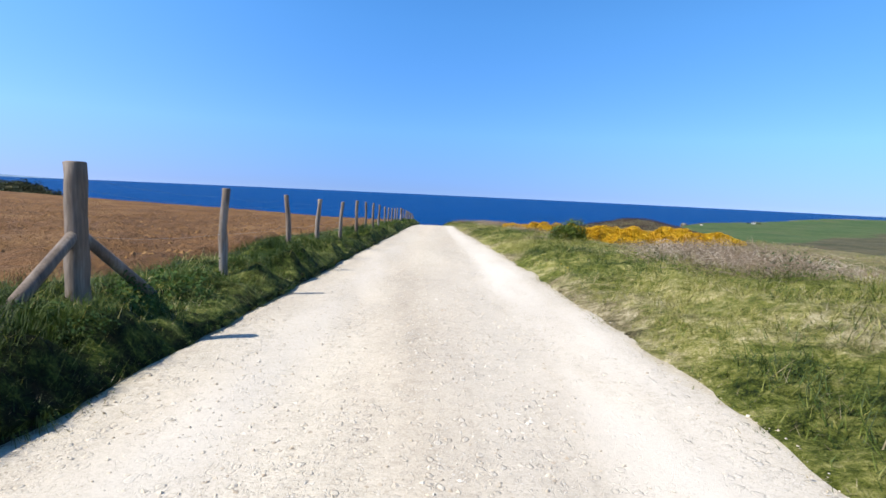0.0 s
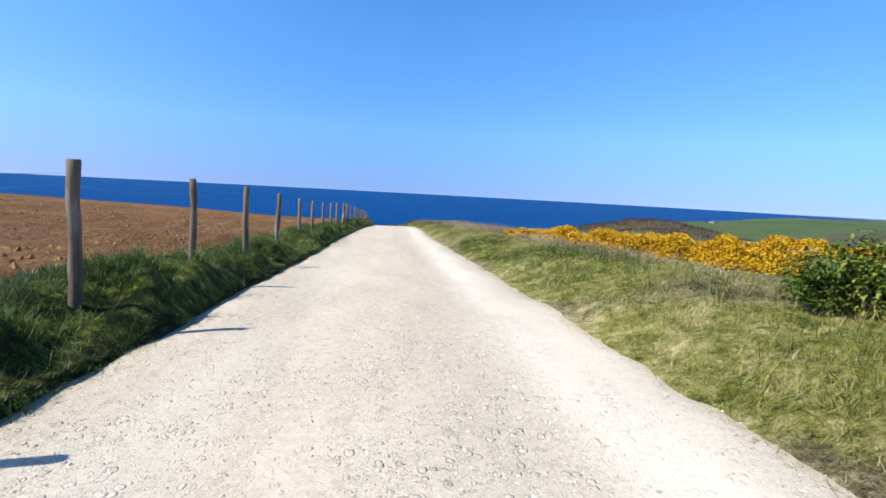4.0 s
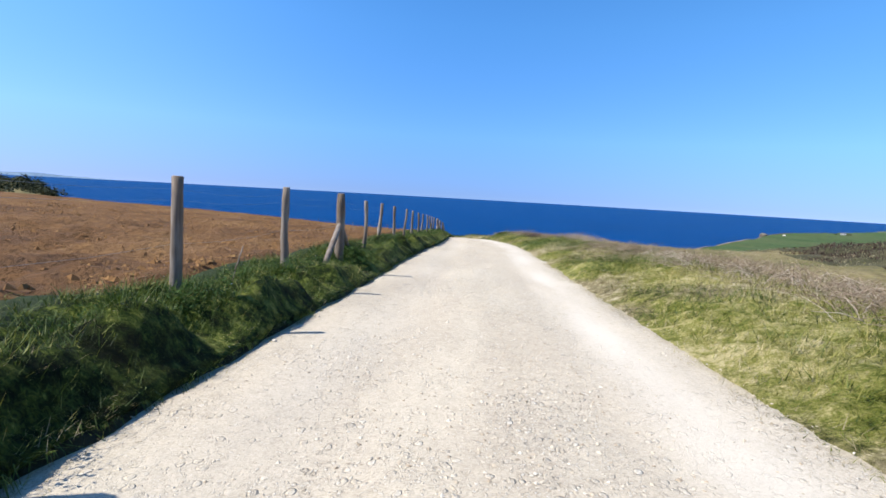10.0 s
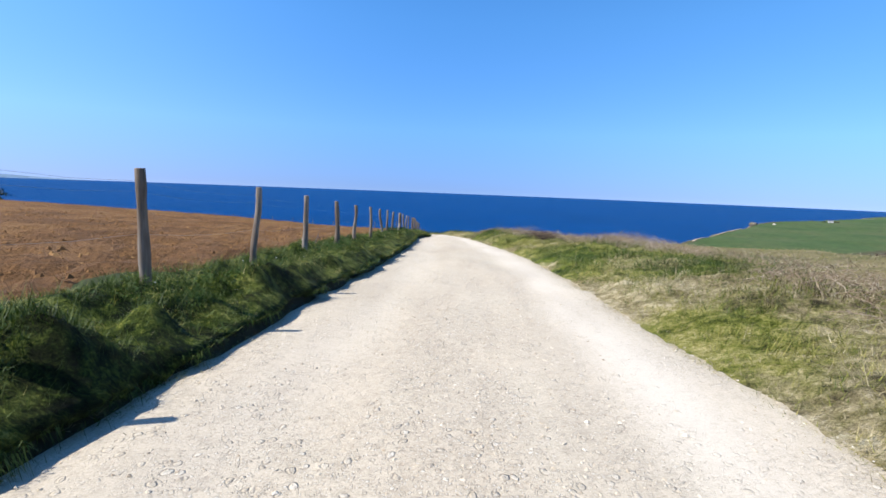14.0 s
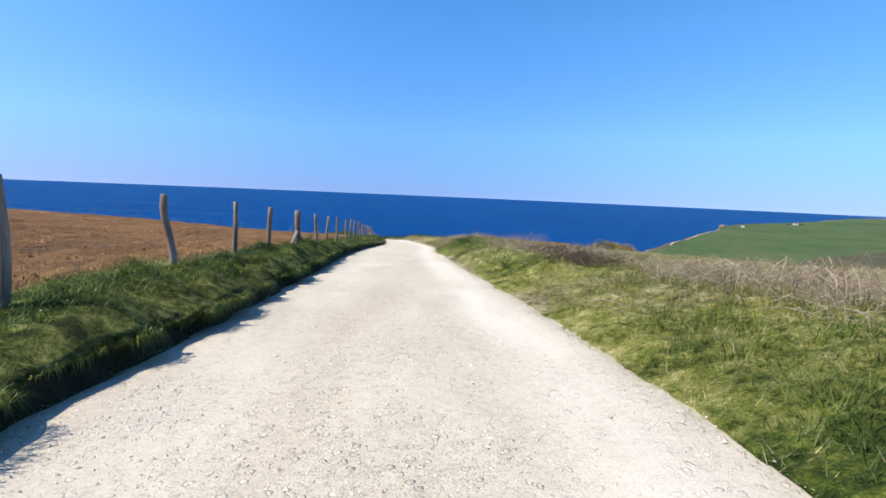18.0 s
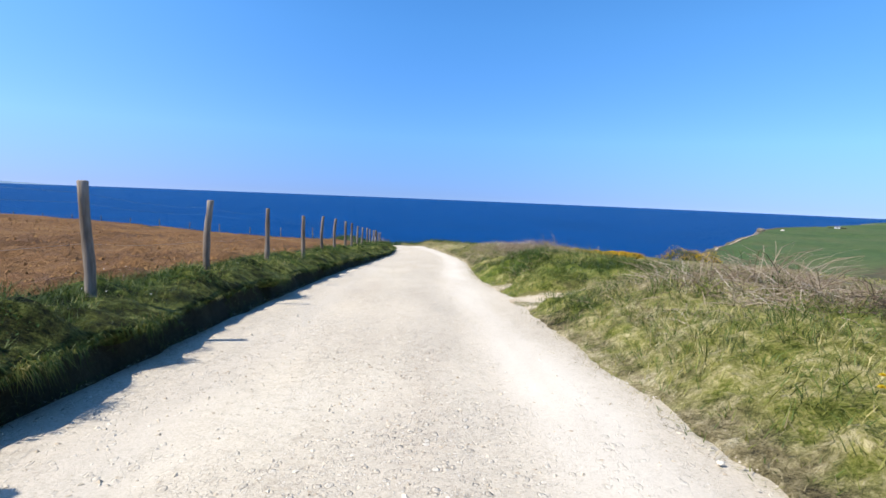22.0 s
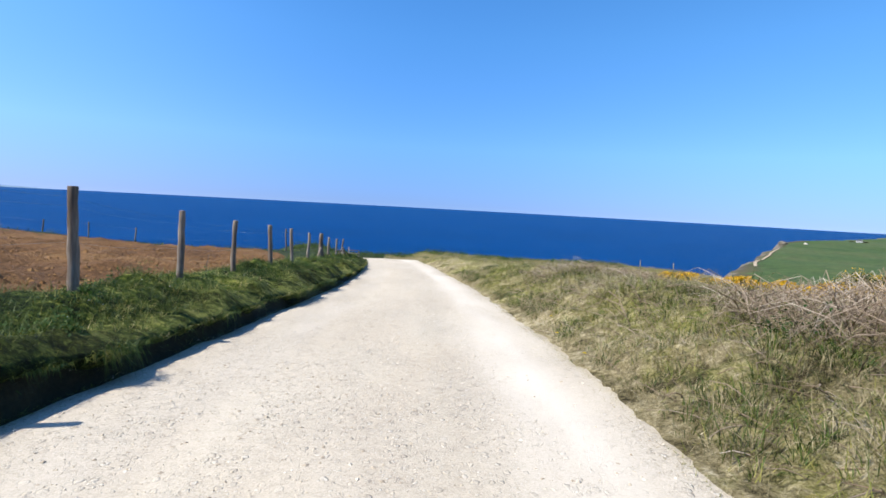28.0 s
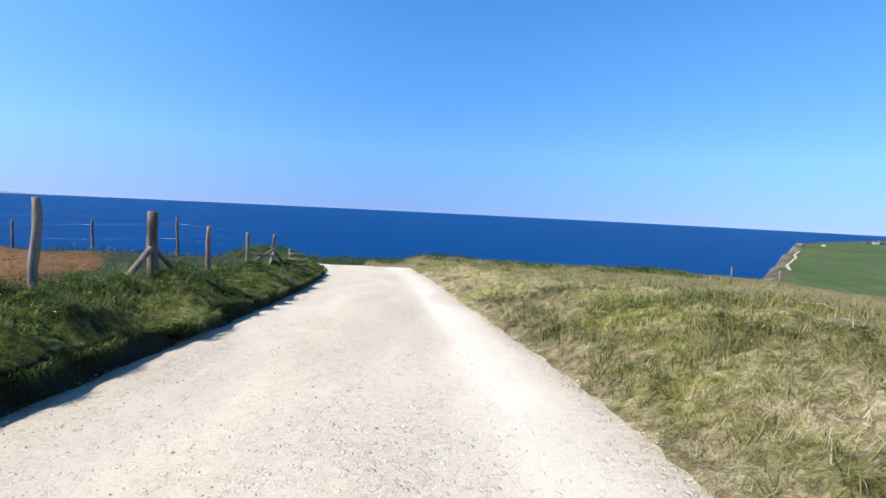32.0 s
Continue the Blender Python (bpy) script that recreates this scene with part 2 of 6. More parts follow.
def sea_material():
    m, tree, bsdf, coord = start("sea_water")
    broad = noise_node(tree, stretch(tree, coord, (1, 2.5, 1)), 0.006, 5)
    col = ramp(tree, broad, [(0.3, (0.0001, 0.031, 0.118)), (0.7, (0.0001, 0.041, 0.152))])
    tree.links.new(col, bsdf.inputs["Base Color"])
    bsdf.inputs["Roughness"].default_value = 0.30
    bsdf.inputs["IOR"].default_value = 1.16
    bsdf.inputs["Specular IOR Level"].default_value = 0.008
    wave = noise_node(tree, stretch(tree, coord, (1, 1.8, 1)), 0.22, 8, 0.65)
    bump(tree, bsdf, wave, 1.0, 1.4)
    return m


GRAVEL = gravel_material()
SEA = sea_material()
TURF = surface("verge_soil_and_turf", [(0.3, (0.016, 0.030, 0.007)), (0.5, (0.030, 0.048, 0.012)), (0.7, (0.06, 0.07, 0.025))], 0.8, 25, 0.95, 0.8, 0.03)


def verge_material():
    """Thatch of the seaward verge that wears through to bare sand on the little paths."""
    m, tree, bsdf, coord = start("meadow_thatch_and_sand")
    fine = noise_node(tree, coord, 40, 6, 0.7)
    broad = noise_node(tree, coord, 0.9, 5)
    thatch = ramp(tree, broad, toned([(0.3, (0.09, 0.10, 0.022)), (0.45, (0.16, 0.145, 0.04)), (0.6, (0.23, 0.185, 0.065)), (0.75, (0.32, 0.25, 0.11))]))
    sand = ramp(tree, noise_node(tree, coord, 1.6, 5), toned([(0.3, (0.36, 0.27, 0.16)), (0.42, (0.53, 0.43, 0.29)), (0.7, (0.63, 0.545, 0.405))]))
    worn = tree.nodes.new("ShaderNodeAttribute")
    worn.attribute_name = "bare"
    fringe = tree.nodes.new("ShaderNodeMath")
    fringe.operation = "MULTIPLY_ADD"
    fringe.inputs[1].default_value = 1.3
    tree.links.new(noise_node(tree, coord, 7, 6, 0.7), fringe.inputs[0])
    tree.links.new(worn.outputs["Fac"], fringe.inputs[2])
    worn_through = tree.nodes.new("ShaderNodeMath")
    worn_through.operation = "MULTIPLY"
    worn_through.inputs[1].default_value = 0.5
    tree.links.new(fringe.outputs[0], worn_through.inputs[0])
    mask = ramp(tree, worn_through.outputs[0], [(0.52, (0, 0, 0)), (0.68, (1, 1, 1))])
    grain = ramp(tree, fine, [(0.3, (0.72, 0.72, 0.72)), (0.7, (1.2, 1.2, 1.2))])
    tree.links.new(blend(tree, "MULTIPLY", 0.8, blend(tree, "MIX", mask, thatch, sand), grain), bsdf.inputs["Base Color"])
    bsdf.inputs["Roughness"].default_value = 0.95
    bsdf.inputs["Specular IOR Level"].default_value = 0.2
    bump(tree, bsdf, fine, 0.5, 0.012)
    return m


def turf_material(name, stops, dry_or_lit_stops, lush_stops, patchy, tufty):
    """A matted sward: colour in broad patches, tufts and tangled fine blades, bleaching where it is dry; on the bank
    the same mask paints a sunlit brow.
    """
    m, tree, bsdf, coord = start(name)

    def plus(value, gain, rest):
        node = tree.nodes.new("ShaderNodeMath")
        node.operation = "MULTIPLY_ADD"
        node.inputs[1].default_value = gain
        tree.links.new(value, node.inputs[0])
        if isinstance(rest, float):
            node.inputs[2].default_value = rest
        else:
            tree.links.new(rest, node.inputs[2])
        return node.outputs[0]

    fine = tree.nodes.new("ShaderNodeTexNoise")
    fine.inputs["Scale"].default_value = 26
    fine.inputs["Detail"].default_value = 6
    fine.inputs["Roughness"].default_value = 0.72
    fine.inputs["Distortion"].default_value = 1.6
    tree.links.new(coord, fine.inputs["Vector"])
    v = plus(noise_node(tree, coord, 0.55, 3), patchy, 0.5 - 0.5 * (patchy + 1.1 + tufty + 1.9))
    v = plus(noise_node(tree, coord, 3.2, 2), 1.1, v)
    v = plus(noise_node(tree, coord, 9.0, 3), tufty, v)
    v = plus(fine.outputs["Fac"], 1.9, v)
    dry = tree.nodes.new("ShaderNodeAttribute")
    dry.attribute_name = "dry"
    d = plus(noise_node(tree, coord, 5.0, 4), 1.2, plus(dry.outputs["Fac"], 1.0, -0.6))
    mask = ramp(tree, d, [(0.25, (0, 0, 0)), (0.75, (1, 1, 1))])
    lush = tree.nodes.new("ShaderNodeAttribute")
    lush.attribute_name = "lush"
    wet = plus(noise_node(tree, coord, 4.0, 4), 1.0, plus(lush.outputs["Fac"], 1.0, -0.5))
    green = blend(tree, "MIX", ramp(tree, wet, [(0.3, (0, 0, 0)), (0.8, (1, 1, 1))]), ramp(tree, v, toned(stops)), ramp(tree, v, toned(lush_stops)))
    tree.links.new(blend(tree, "MIX", mask, green, ramp(tree, v, toned(dry_or_lit_stops))), bsdf.inputs["Base Color"])
    bsdf.inputs["Roughness"].default_value = 0.95
    bsdf.inputs["Specular IOR Level"].default_value = 0.1
    bump(tree, bsdf, plus(fine.outputs["Fac"], 1.0, plus(noise_node(tree, coord, 9.0, 3), 1.2, 0.0)), 1.0, 0.035)
    return m


GREENS = [(0.0, (0.022, 0.034, 0.005)), (0.25, (0.115, 0.135, 0.017)), (0.5, (0.255, 0.255, 0.058)), (0.75, (0.43, 0.385, 0.14)), (1.0, (0.65, 0.555, 0.28))]
STRAWS = [(0.0, (0.042, 0.034, 0.015)), (0.35, (0.225, 0.185, 0.088)), (0.7, (0.455, 0.38, 0.21)), (1.0, (0.71, 0.62, 0.41))]
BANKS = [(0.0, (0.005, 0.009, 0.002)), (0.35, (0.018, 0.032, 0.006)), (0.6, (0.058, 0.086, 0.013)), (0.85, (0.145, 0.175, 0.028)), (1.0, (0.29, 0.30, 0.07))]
# bank turf with sunlight put into its colour, for the brow
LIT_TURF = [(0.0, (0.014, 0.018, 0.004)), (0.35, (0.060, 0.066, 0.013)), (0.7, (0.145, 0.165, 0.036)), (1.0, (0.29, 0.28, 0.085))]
FRESH = [(0.0, (0.012, 0.024, 0.004)), (0.3, (0.052, 0.082, 0.012)), (0.6, (0.135, 0.168, 0.024)), (0.85, (0.225, 0.242, 0.042)), (1.0, (0.31, 0.31, 0.08))]
SWARD = turf_material("verge_sward", GREENS, STRAWS, FRESH, 1.2, 1.2)
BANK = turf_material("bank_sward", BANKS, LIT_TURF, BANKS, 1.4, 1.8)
THATCH = verge_material()
SAND = surface("bare_sandy_path", [(0.3, (0.38, 0.28, 0.17)), (0.5, (0.56, 0.44, 0.29)), (0.7, (0.66, 0.55, 0.40))], 0.7, 30, 0.95, 0.5, 0.015)
# earth of the cut bank, darkened in colour to imitate the face's shade
SHADED_EARTH = surface("cut_earth_with_shade", [(0.3, (0.022, 0.020, 0.010)), (0.55, (0.045, 0.040, 0.018)), (0.75, (0.08, 0.065, 0.03))], 2.5, 30, 0.95, 0.9, 0.03)
HEATH = surface("dry_heath", [(0.3, (0.11, 0.12, 0.035)), (0.48, (0.21, 0.18, 0.07)), (0.68, (0.31, 0.25, 0.12))], 0.22, 3.5, 0.95, 0.9, 0.15)
DARK_HEATH = surface("dark_heather_heath", [(0.3, (0.05, 0.055, 0.020)), (0.5, (0.09, 0.082, 0.036)), (0.7, (0.16, 0.13, 0.06))], 0.09, 1.6, 0.95, 0.9, 0.15)
PASTURE = surface("green_pasture", [(0.3, (0.050, 0.092, 0.021)), (0.45, (0.066, 0.110, 0.025)), (0.58, (0.090, 0.120, 0.034)), (0.75, (0.14, 0.130, 0.055))], 0.05, 0.5, 0.95, 0.6, 0.08)
ROCK = surface("cliff_rock", [(0.3, (0.12, 0.10, 0.075)), (0.5, (0.24, 0.21, 0.16)), (0.7, (0.38, 0.34, 0.28))], 0.12, 1.5, 0.95, 1.0, 0.5, (1, 1, 0.4))
SOIL = surface("ploughed_soil", [(0.3, (0.140, 0.068, 0.024)), (0.5, (0.212, 0.106, 0.036)), (0.7, (0.30, 0.162, 0.060))], 0.35, 9, 0.95, 1.0, 0.12, (1, 0.6, 1))
WOOD = wood_material("weathered_fence_wood", [(0.3, (0.11, 0.075, 0.05)), (0.48, (0.22, 0.165, 0.12)), (0.7, (0.37, 0.33, 0.28))])
# pale blue of distance haze mixed into the coast's own colour
FAR_COAST = surface("far_coast_in_haze", [(0.3, (0.16, 0.25, 0.36)), (0.7, (0.22, 0.32, 0.42))], 0.004, 0.03, 1.0, 0.0)

# ---- lie of the land ----
ROAD_LEFT = ((-40, -2.3), (-10, -1.92), (2, -1.80), (9, -1.75), (15, -1.66), (22, -1.46), (27, -1.41), (31, -1.45), (36, -1.29), (41, -1.18), (44, -1.42), (47, -1.14), (50, -1.05),
             (58, -1.05), (62, -1.06), (66, -1.2), (70, -1.38), (75, -1.5), (79, -1.45), (85, -1.30), (90, -1.34), (96, -1.40), (101, -1.52), (105, -1.75), (111, -2.3), (116, -3.1), (120, -4.6), (127, -7.0), (150, -9.0))
ROAD_RIGHT = ((-40, 1.2), (-10, 1.36), (2, 1.52), (5, 1.62), (8, 1.74), (10, 1.80), (14, 1.83), (19, 1.88), (24, 1.88), (28, 1.86), (33, 1.92), (38, 2.05), (42, 2.20), (50, 2.47), (54, 2.68), (57, 2.68),
              (61, 2.50), (67, 2.30), (70, 2.22), (73, 2.12), (76, 2.08), (79, 2.02), (84, 2.30), (88, 2.42), (92, 2.44), (97, 2.40), (101, 2.12), (106, 1.75), (112, 1.4), (120, 0.7), (128, -0.4), (134, -1.6), (150, -3.0))
COAST = ((-900, 330), (-400, 262), (-165, 232), (-120, 190), (-108, 172), (-98, 140), (-60, 126), (-20, 131), (0, 142), (16, 136), (44, 160), (67, 195), (106, 250), (139, 292), (190, 340), (320, 440), (900, 600))


def along(pairs, v):
    a = np.array(pairs, float)
    return np.interp(v, a[:, 0], a[:, 1])


def eased(pairs):
    """The same line with its corners rounded."""
    at = np.arange(-40, 150, 1.0)
    return tuple((v, float(np.mean([along(pairs, v + d) for d in (-4, -3, -2, -1, 0, 1, 2, 3, 4)]))) for v in at)


ROAD_LEFT, ROAD_RIGHT = eased(ROAD_LEFT), eased(ROAD_RIGHT)


def smooth(v):
    v = np.clip(v, 0, 1)
    return v * v * (3 - 2 * v)


def road_height(y):
    """The lane runs down towards the sea and grows steeper."""
    y = np.asarray(y, float)
    c = np.clip(y, -15, 96)
    z = ((2.557e-8 * c - 6.527e-6) * c + 2.216e-4) * c * c - 4.314e-2 * c - 5.71e-2
    z = z - 0.077 * np.clip(y - 96, 0, 25) - 0.12 * np.clip(y - 126, 0, 40)
    return z - 0.03 * np.clip(y + 15, -400, 0)


def hash_grid(i, j, seed):
    n = np.sin(i * 127.1 + j * 311.7 + seed * 74.7) * 43758.5453
    return n - np.floor(n)


def rough_ground(x, y, size, seed=0):
    """Smooth value noise, -1 to 1."""
    u, v = np.asarray(x, float) / size, np.asarray(y, float) / size
    i, j = np.floor(u), np.floor(v)
    f, g = smooth(u - i), smooth(v - j)
    a = hash_grid(i, j, seed) * (1 - f) + hash_grid(i + 1, j, seed) * f
    b = hash_grid(i, j + 1, seed) * (1 - f) + hash_grid(i + 1, j + 1, seed) * f
    return (a * (1 - g) + b * g) * 2 - 1


def near_line(x, y, pts):
    """Distance to a bent line."""
    best = np.full(np.shape(x), 99.0)
    for (ax, ay), (bx, by) in zip(pts, pts[1:]):
        dx, dy = bx - ax, by - ay
        f = np.clip(((x - ax) * dx + (y - ay) * dy) / (dx * dx + dy * dy), 0, 1)
        best = np.minimum(best, np.hypot(x - ax - f * dx, y - ay - f * dy))
    return best


TRACK = ((1.6, 74.55), (2.3, 75.05), (2.75, 75.6), (3.0, 75.95))


def side_path(x, y):
    """1 on the bare sandy gap and the little track in the seaward bank, 0 away from them."""
    x, y = np.asarray(x, float), np.asarray(y, float)
    low, high = 71.65 + 0.95 * np.clip(x - 1.85, 0, 9), 73.45 - 0.22 * (x - 2.3)
    wedge = smooth(0.5 + np.minimum(y - low, high - y) / 0.5) * smooth((4.4 - x) / 1.4)
    track = 0.8 * smooth(1.5 - near_line(x, y, TRACK) / 0.17)
    mouth = 0.85 * smooth(1.6 - np.hypot((x - 2.02) / 0.36, (y - 75.1) / 0.5))
    strip = 0.75 * smooth(1.5 - np.abs(x - 1.95) / 0.2) * smooth((y - 72.8) / 0.6) * smooth((75.4 - y) / 0.5)
    return np.maximum(np.maximum(wedge, track), np.maximum(mouth, strip)) * (x > 0.5)


def land_height(x, y):
    x, y = np.asarray(x, float), np.asarray(y, float)
    base = road_height(y)
    left, right = along(ROAD_LEFT, y), along(ROAD_RIGHT, y)
    u, v = left - x, x - right
    late = 0.28 + 0.72 * smooth((y - 36) / 22)
    # left: turf bank, fence line, then the ploughed field
    early = 0.06 * smooth(u / 0.45) + 0.29 * smooth((u - 0.26) / 0.9)
    ragged = 0.07 * rough_ground(x * 0, y, 0.45, 41) + 0.05 * rough_ground(x * 0, y, 0.17, 42)
    crest = np.interp(y, [30, 40, 62, 74, 86, 97, 112], [0.34, 0.36, 0.40, 0.42, 0.46, 0.46, 0.46])
    lip = np.interp(y, [58, 68, 80, 86], [0.20, 0.27, 0.27, 0.21])
    cut = lip * smooth((u + 0.03 + ragged) / 0.10) + (crest - lip) * smooth((u - 0.02) / 1.1)
    zl = base + early * (1 - late) + cut * late
    back = 0.10 * (1 - late) + late * (crest - 0.41 - 0.08 * smooth((y - 70) / 14) + 0.10 * (1 - smooth((y - 90) / 10)))
    zl = zl - back * smooth((u - 1.3) / 1.2)
    zl = zl + 0.031 * np.clip(u - 9, 0, 170)
    zl = zl + smooth((y - 62) / 30) * (0.12 * smooth((u - 2) / 3) + 0.32 * smooth((u - 8) / 18))
    # right: grassy bank, then heath that falls to the valley
    dip = smooth((y - 8) / 8) * (1 - smooth((y - 46) / 10))
    zr = base + 0.09 * smooth(v / 0.5) + 0.22 * smooth((v - 0.2) / 1.6) - (0.12 + 0.25 * dip) * smooth((v - 1.8) / 3.5)
    zr = zr + 0.034 * np.clip(v - 8, 0, 30) * (1 - smooth((y - 40) / 40)) - 0.008 * np.clip(v - 3, 0, 30) * smooth((y - 60) / 30)
    brow = np.interp(y, [64, 67, 70.5, 73.4, 74.2, 77, 80, 84, 87, 92, 97, 102, 112], [0, 0.10, 0.16, 0.04, 0.14, 0.25, 0.22, 0.14, 0.24, 0.30, 0.24, 0.14, 0.05])
    zr = zr + brow * smooth((v - 0.1) / 1.5) * smooth((10 - v) / 5)
    mound = 0.05 * np.exp(-(((x - 3.1) / 1.2) ** 2 + ((y - 78.2) / 1.5) ** 2)) + 0.05 * np.exp(-(((x - 3.4) / 1.0) ** 2 + ((y - 75.0) / 0.7) ** 2)) - 0.06 * np.exp(-(((x - 2.9) / 0.5) ** 2 + ((y - 76.0) / 0.5) ** 2))
    bare = side_path(x, y)
    zr = (zr + mound) * (1 - 0.85 * bare) + (base + 0.02 + 0.13 * np.clip(v - 0.5, 0, 4)) * 0.85 * bare
    z = base - 0.05
    z = np.where(u > 0, zl - 0.02, np.where(v > 0, zr - 0.02, z))
    bumps = smooth((np.maximum(u, v)) / 0.6)
    z = z + bumps * (0.055 * rough_ground(x, y, 0.9, 1) + 0.02 * rough_ground(x, y, 0.6, 2)) * np.where(u > 0, 1.3, 1.2)
    z = z + smooth((v - 3) / 6) * 0.22 * rough_ground(x, y, 3.1, 5)
    # the field's end tips over towards the cliff
    z = z - 0.11 * np.clip(y - 107.5, 0, 22) * smooth((u - 2) / 6) * smooth((92 + x) / 12)
    # dark heath rise beyond the gorse, and a dip in the last bank
    z = z + 1.3 * np.exp(-((x - 20.5) / 5.6) ** 2 - ((y - 49.5) / 8) ** 2) - 0.14 * np.exp(-((x - 5.9) / 1.7) ** 2 - ((y - 91.3) / 1.3) ** 2)
    # bay between the lane and the green headland
    far = smooth((x - 16) / 44)
    head = -12.2 + 0.015 * np.clip(x - 118, 0, 400) + 0.006 * (y - 240) + 0.5 * rough_ground(x, y, 60, 3) + 0.25 * rough_ground(x, y, 14, 4)
    head = np.clip(head, -14.3, 4)
    z = z * (1 - far) + head * far
    # scrubby point on the other side
    bluff = smooth((-x - 96) / 26) * smooth((y - 150) / 30)
    z = z * (1 - bluff) + bluff * (-7.6 + 3.0 * smooth((-x - 118) / 40) + 0.7 * rough_ground(x, y, 9, 7))
    # cliffs
    edge = along(COAST, x) + 3.0 * rough_ground(x, y * 0.2, 17, 8) + 1.2 * rough_ground(x, y * 0.3, 5, 9)
    out = y - edge
    drop = smooth((out + 1.0) / 12.0)
    return z * (1 - drop) + (-48.0 + 3 * rough_ground(x, y, 7, 6)) * drop - 0.8 * smooth((out + 7) / 7)


def mesh_from(name, verts, quads=None, tris=None, mats=(), index=None, smooth_faces=True):
    """One mesh from arrays of corners."""
    me = bpy.data.meshes.new(name)
    verts = np.asarray(verts, np.float32).reshape(-1, 3)
    quads = np.zeros((0, 4), np.int32) if quads is None else np.asarray(quads, np.int32).reshape(-1, 4)
    tris = np.zeros((0, 3), np.int32) if tris is None else np.asarray(tris, np.int32).reshape(-1, 3)
    me.vertices.add(len(verts))
    me.vertices.foreach_set("co", verts.ravel())
    me.loops.add(quads.size + tris.size)
    me.loops.foreach_set("vertex_index", np.concatenate([quads.ravel(), tris.ravel()]))
    me.polygons.add(len(quads) + len(tris))
    starts = np.concatenate([np.arange(len(quads)) * 4, quads.size + np.arange(len(tris)) * 3])
    me.polygons.foreach_set("loop_start", starts.astype(np.int32))
    for m in mats:
        me.materials.append(m)
    if index is not None:
        me.polygons.foreach_set("material_index", np.asarray(index, np.int32))
    me.polygons.foreach_set("use_smooth", np.full(len(quads) + len(tris), smooth_faces))
    me.update(calc_edges=True)
    return me


def sheet(xs, ys, height):
    gx, gy = np.meshgrid(xs, ys)
    verts = np.stack([gx, gy, height(gx, gy)], -1).reshape(-1, 3)
    n, m = len(xs), len(ys)
    a = (np.arange(m - 1)[:, None] * n + np.arange(n - 1)[None, :]).ravel()
    return verts, np.stack([a, a + 1, a + n + 1, a + n], 1)


def steps(*spans):
    """Positions that run through spans of (start, end, step)."""
    return np.unique(np.round(np.concatenate([np.arange(a, b, s) for a, b, s in spans]), 4))


# ground: one sheet from the lane to the cliffs and far inland
gx = steps((-900, -200, 35), (-200, -90, 5), (-90, -20, 3.5), (-20, -5, 0.6), (-5, -2.2, 0.2), (-2.2, -0.9, 0.08), (-1.0, 1.4, 0.4), (1.4, 5, 0.15), (5, 8, 0.25), (8, 16, 0.6), (16, 40, 1.2), (40, 180, 3.2), (180, 320, 9), (320, 901, 35))
gy = steps((-400, -60, 30), (-60, -8, 2), (-8, 70.4, 0.31), (70.4, 79, 0.14), (79, 112, 0.31), (112, 160, 0.8), (160, 340, 2.6), (340, 640, 15))
verts, quads = sheet(gx, gy, land_height)
# the sheet lies lower where the ploughed field covers it
FENCE_X = ((-10, -2.7), (3.8, -2.51), (6.2, -2.38), (13.5, -2.25), (20.7, -2.13), (25.5, -2.08), (35.4, -1.95), (45, -2.0), (57, -1.88), (69, -1.90), (79, -2.03), (89, -2.37), (98, -2.63), (103, -2.85), (108, -3.04))
under = smooth((along(FENCE_X, verts[:, 1]) - 0.75 - verts[:, 0]) / 0.5) * smooth((verts[:, 0] + 148) / 6) * smooth((101 - verts[:, 1]) / 2) * smooth((verts[:, 1] + 38) / 4)
verts[:, 2] -= 0.45 * under
mid = verts[quads].mean(1)
steep = np.abs(np.cross(verts[quads[:, 1]] - verts[quads[:, 0]], verts[quads[:, 3]] - verts[quads[:, 0]]))
slope = steep[:, 2] / np.linalg.norm(steep, axis=1)
cx, cy = mid[:, 0], mid[:, 1]
kind = np.zeros(len(quads), int)
kind[(cx > along(ROAD_RIGHT, cy) + 4.5) | (cy > 112) | (cx < -4)] = 1
green = (cx > 40 + 5 * rough_ground(cx, cy, 20, 11)) & (cy > 144 + 0.67 * (cx - 56) + 6 * rough_ground(cx, cy, 25, 15)) & (cy < along(COAST, cx) - 5.5 + 2.5 * rough_ground(cx, cy, 9, 12))
kind[(cx > 26 + 7 * rough_ground(cx, cy, 24, 18) + 4 * rough_ground(cx, cy, 8, 19)) & (cy > 34 + 30 * rough_ground(cx, cy, 30, 20) + 8 * rough_ground(cx, cy, 9, 27))] = 6
kind[green] = 2
kind[((cx - 21.5) / 8) ** 2 + ((cy - 50) / 11.5) ** 2 < 1 + 0.35 * rough_ground(cx, cy, 3, 34)] = 6
kind[(cx > along(ROAD_RIGHT, cy) - 0.8) & (cx < along(ROAD_RIGHT, cy) + 4.5 + rough_ground(cx, cy, 2, 13)) & (cy < 122)] = 4
# cut face and foot of the fence bank: earth with shade in its colour
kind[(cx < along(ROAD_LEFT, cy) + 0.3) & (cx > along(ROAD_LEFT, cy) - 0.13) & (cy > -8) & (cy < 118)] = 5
kind[(cx < -2.2) & (cx > -60) & (cy > 94) & (cy < along(COAST, cx) - 4)] = 0
kind[(slope < 0.62) & (cy > along(COAST, cx) - 12)] = 3
ground = tagged(new("ground", mesh_from("ground", verts, quads, mats=(TURF, HEATH, PASTURE, ROCK, THATCH, SHADED_EARTH, DARK_HEATH), index=kind)),
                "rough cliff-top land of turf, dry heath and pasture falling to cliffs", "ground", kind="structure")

worn = ground.data.attributes.new("bare", "FLOAT", "POINT")
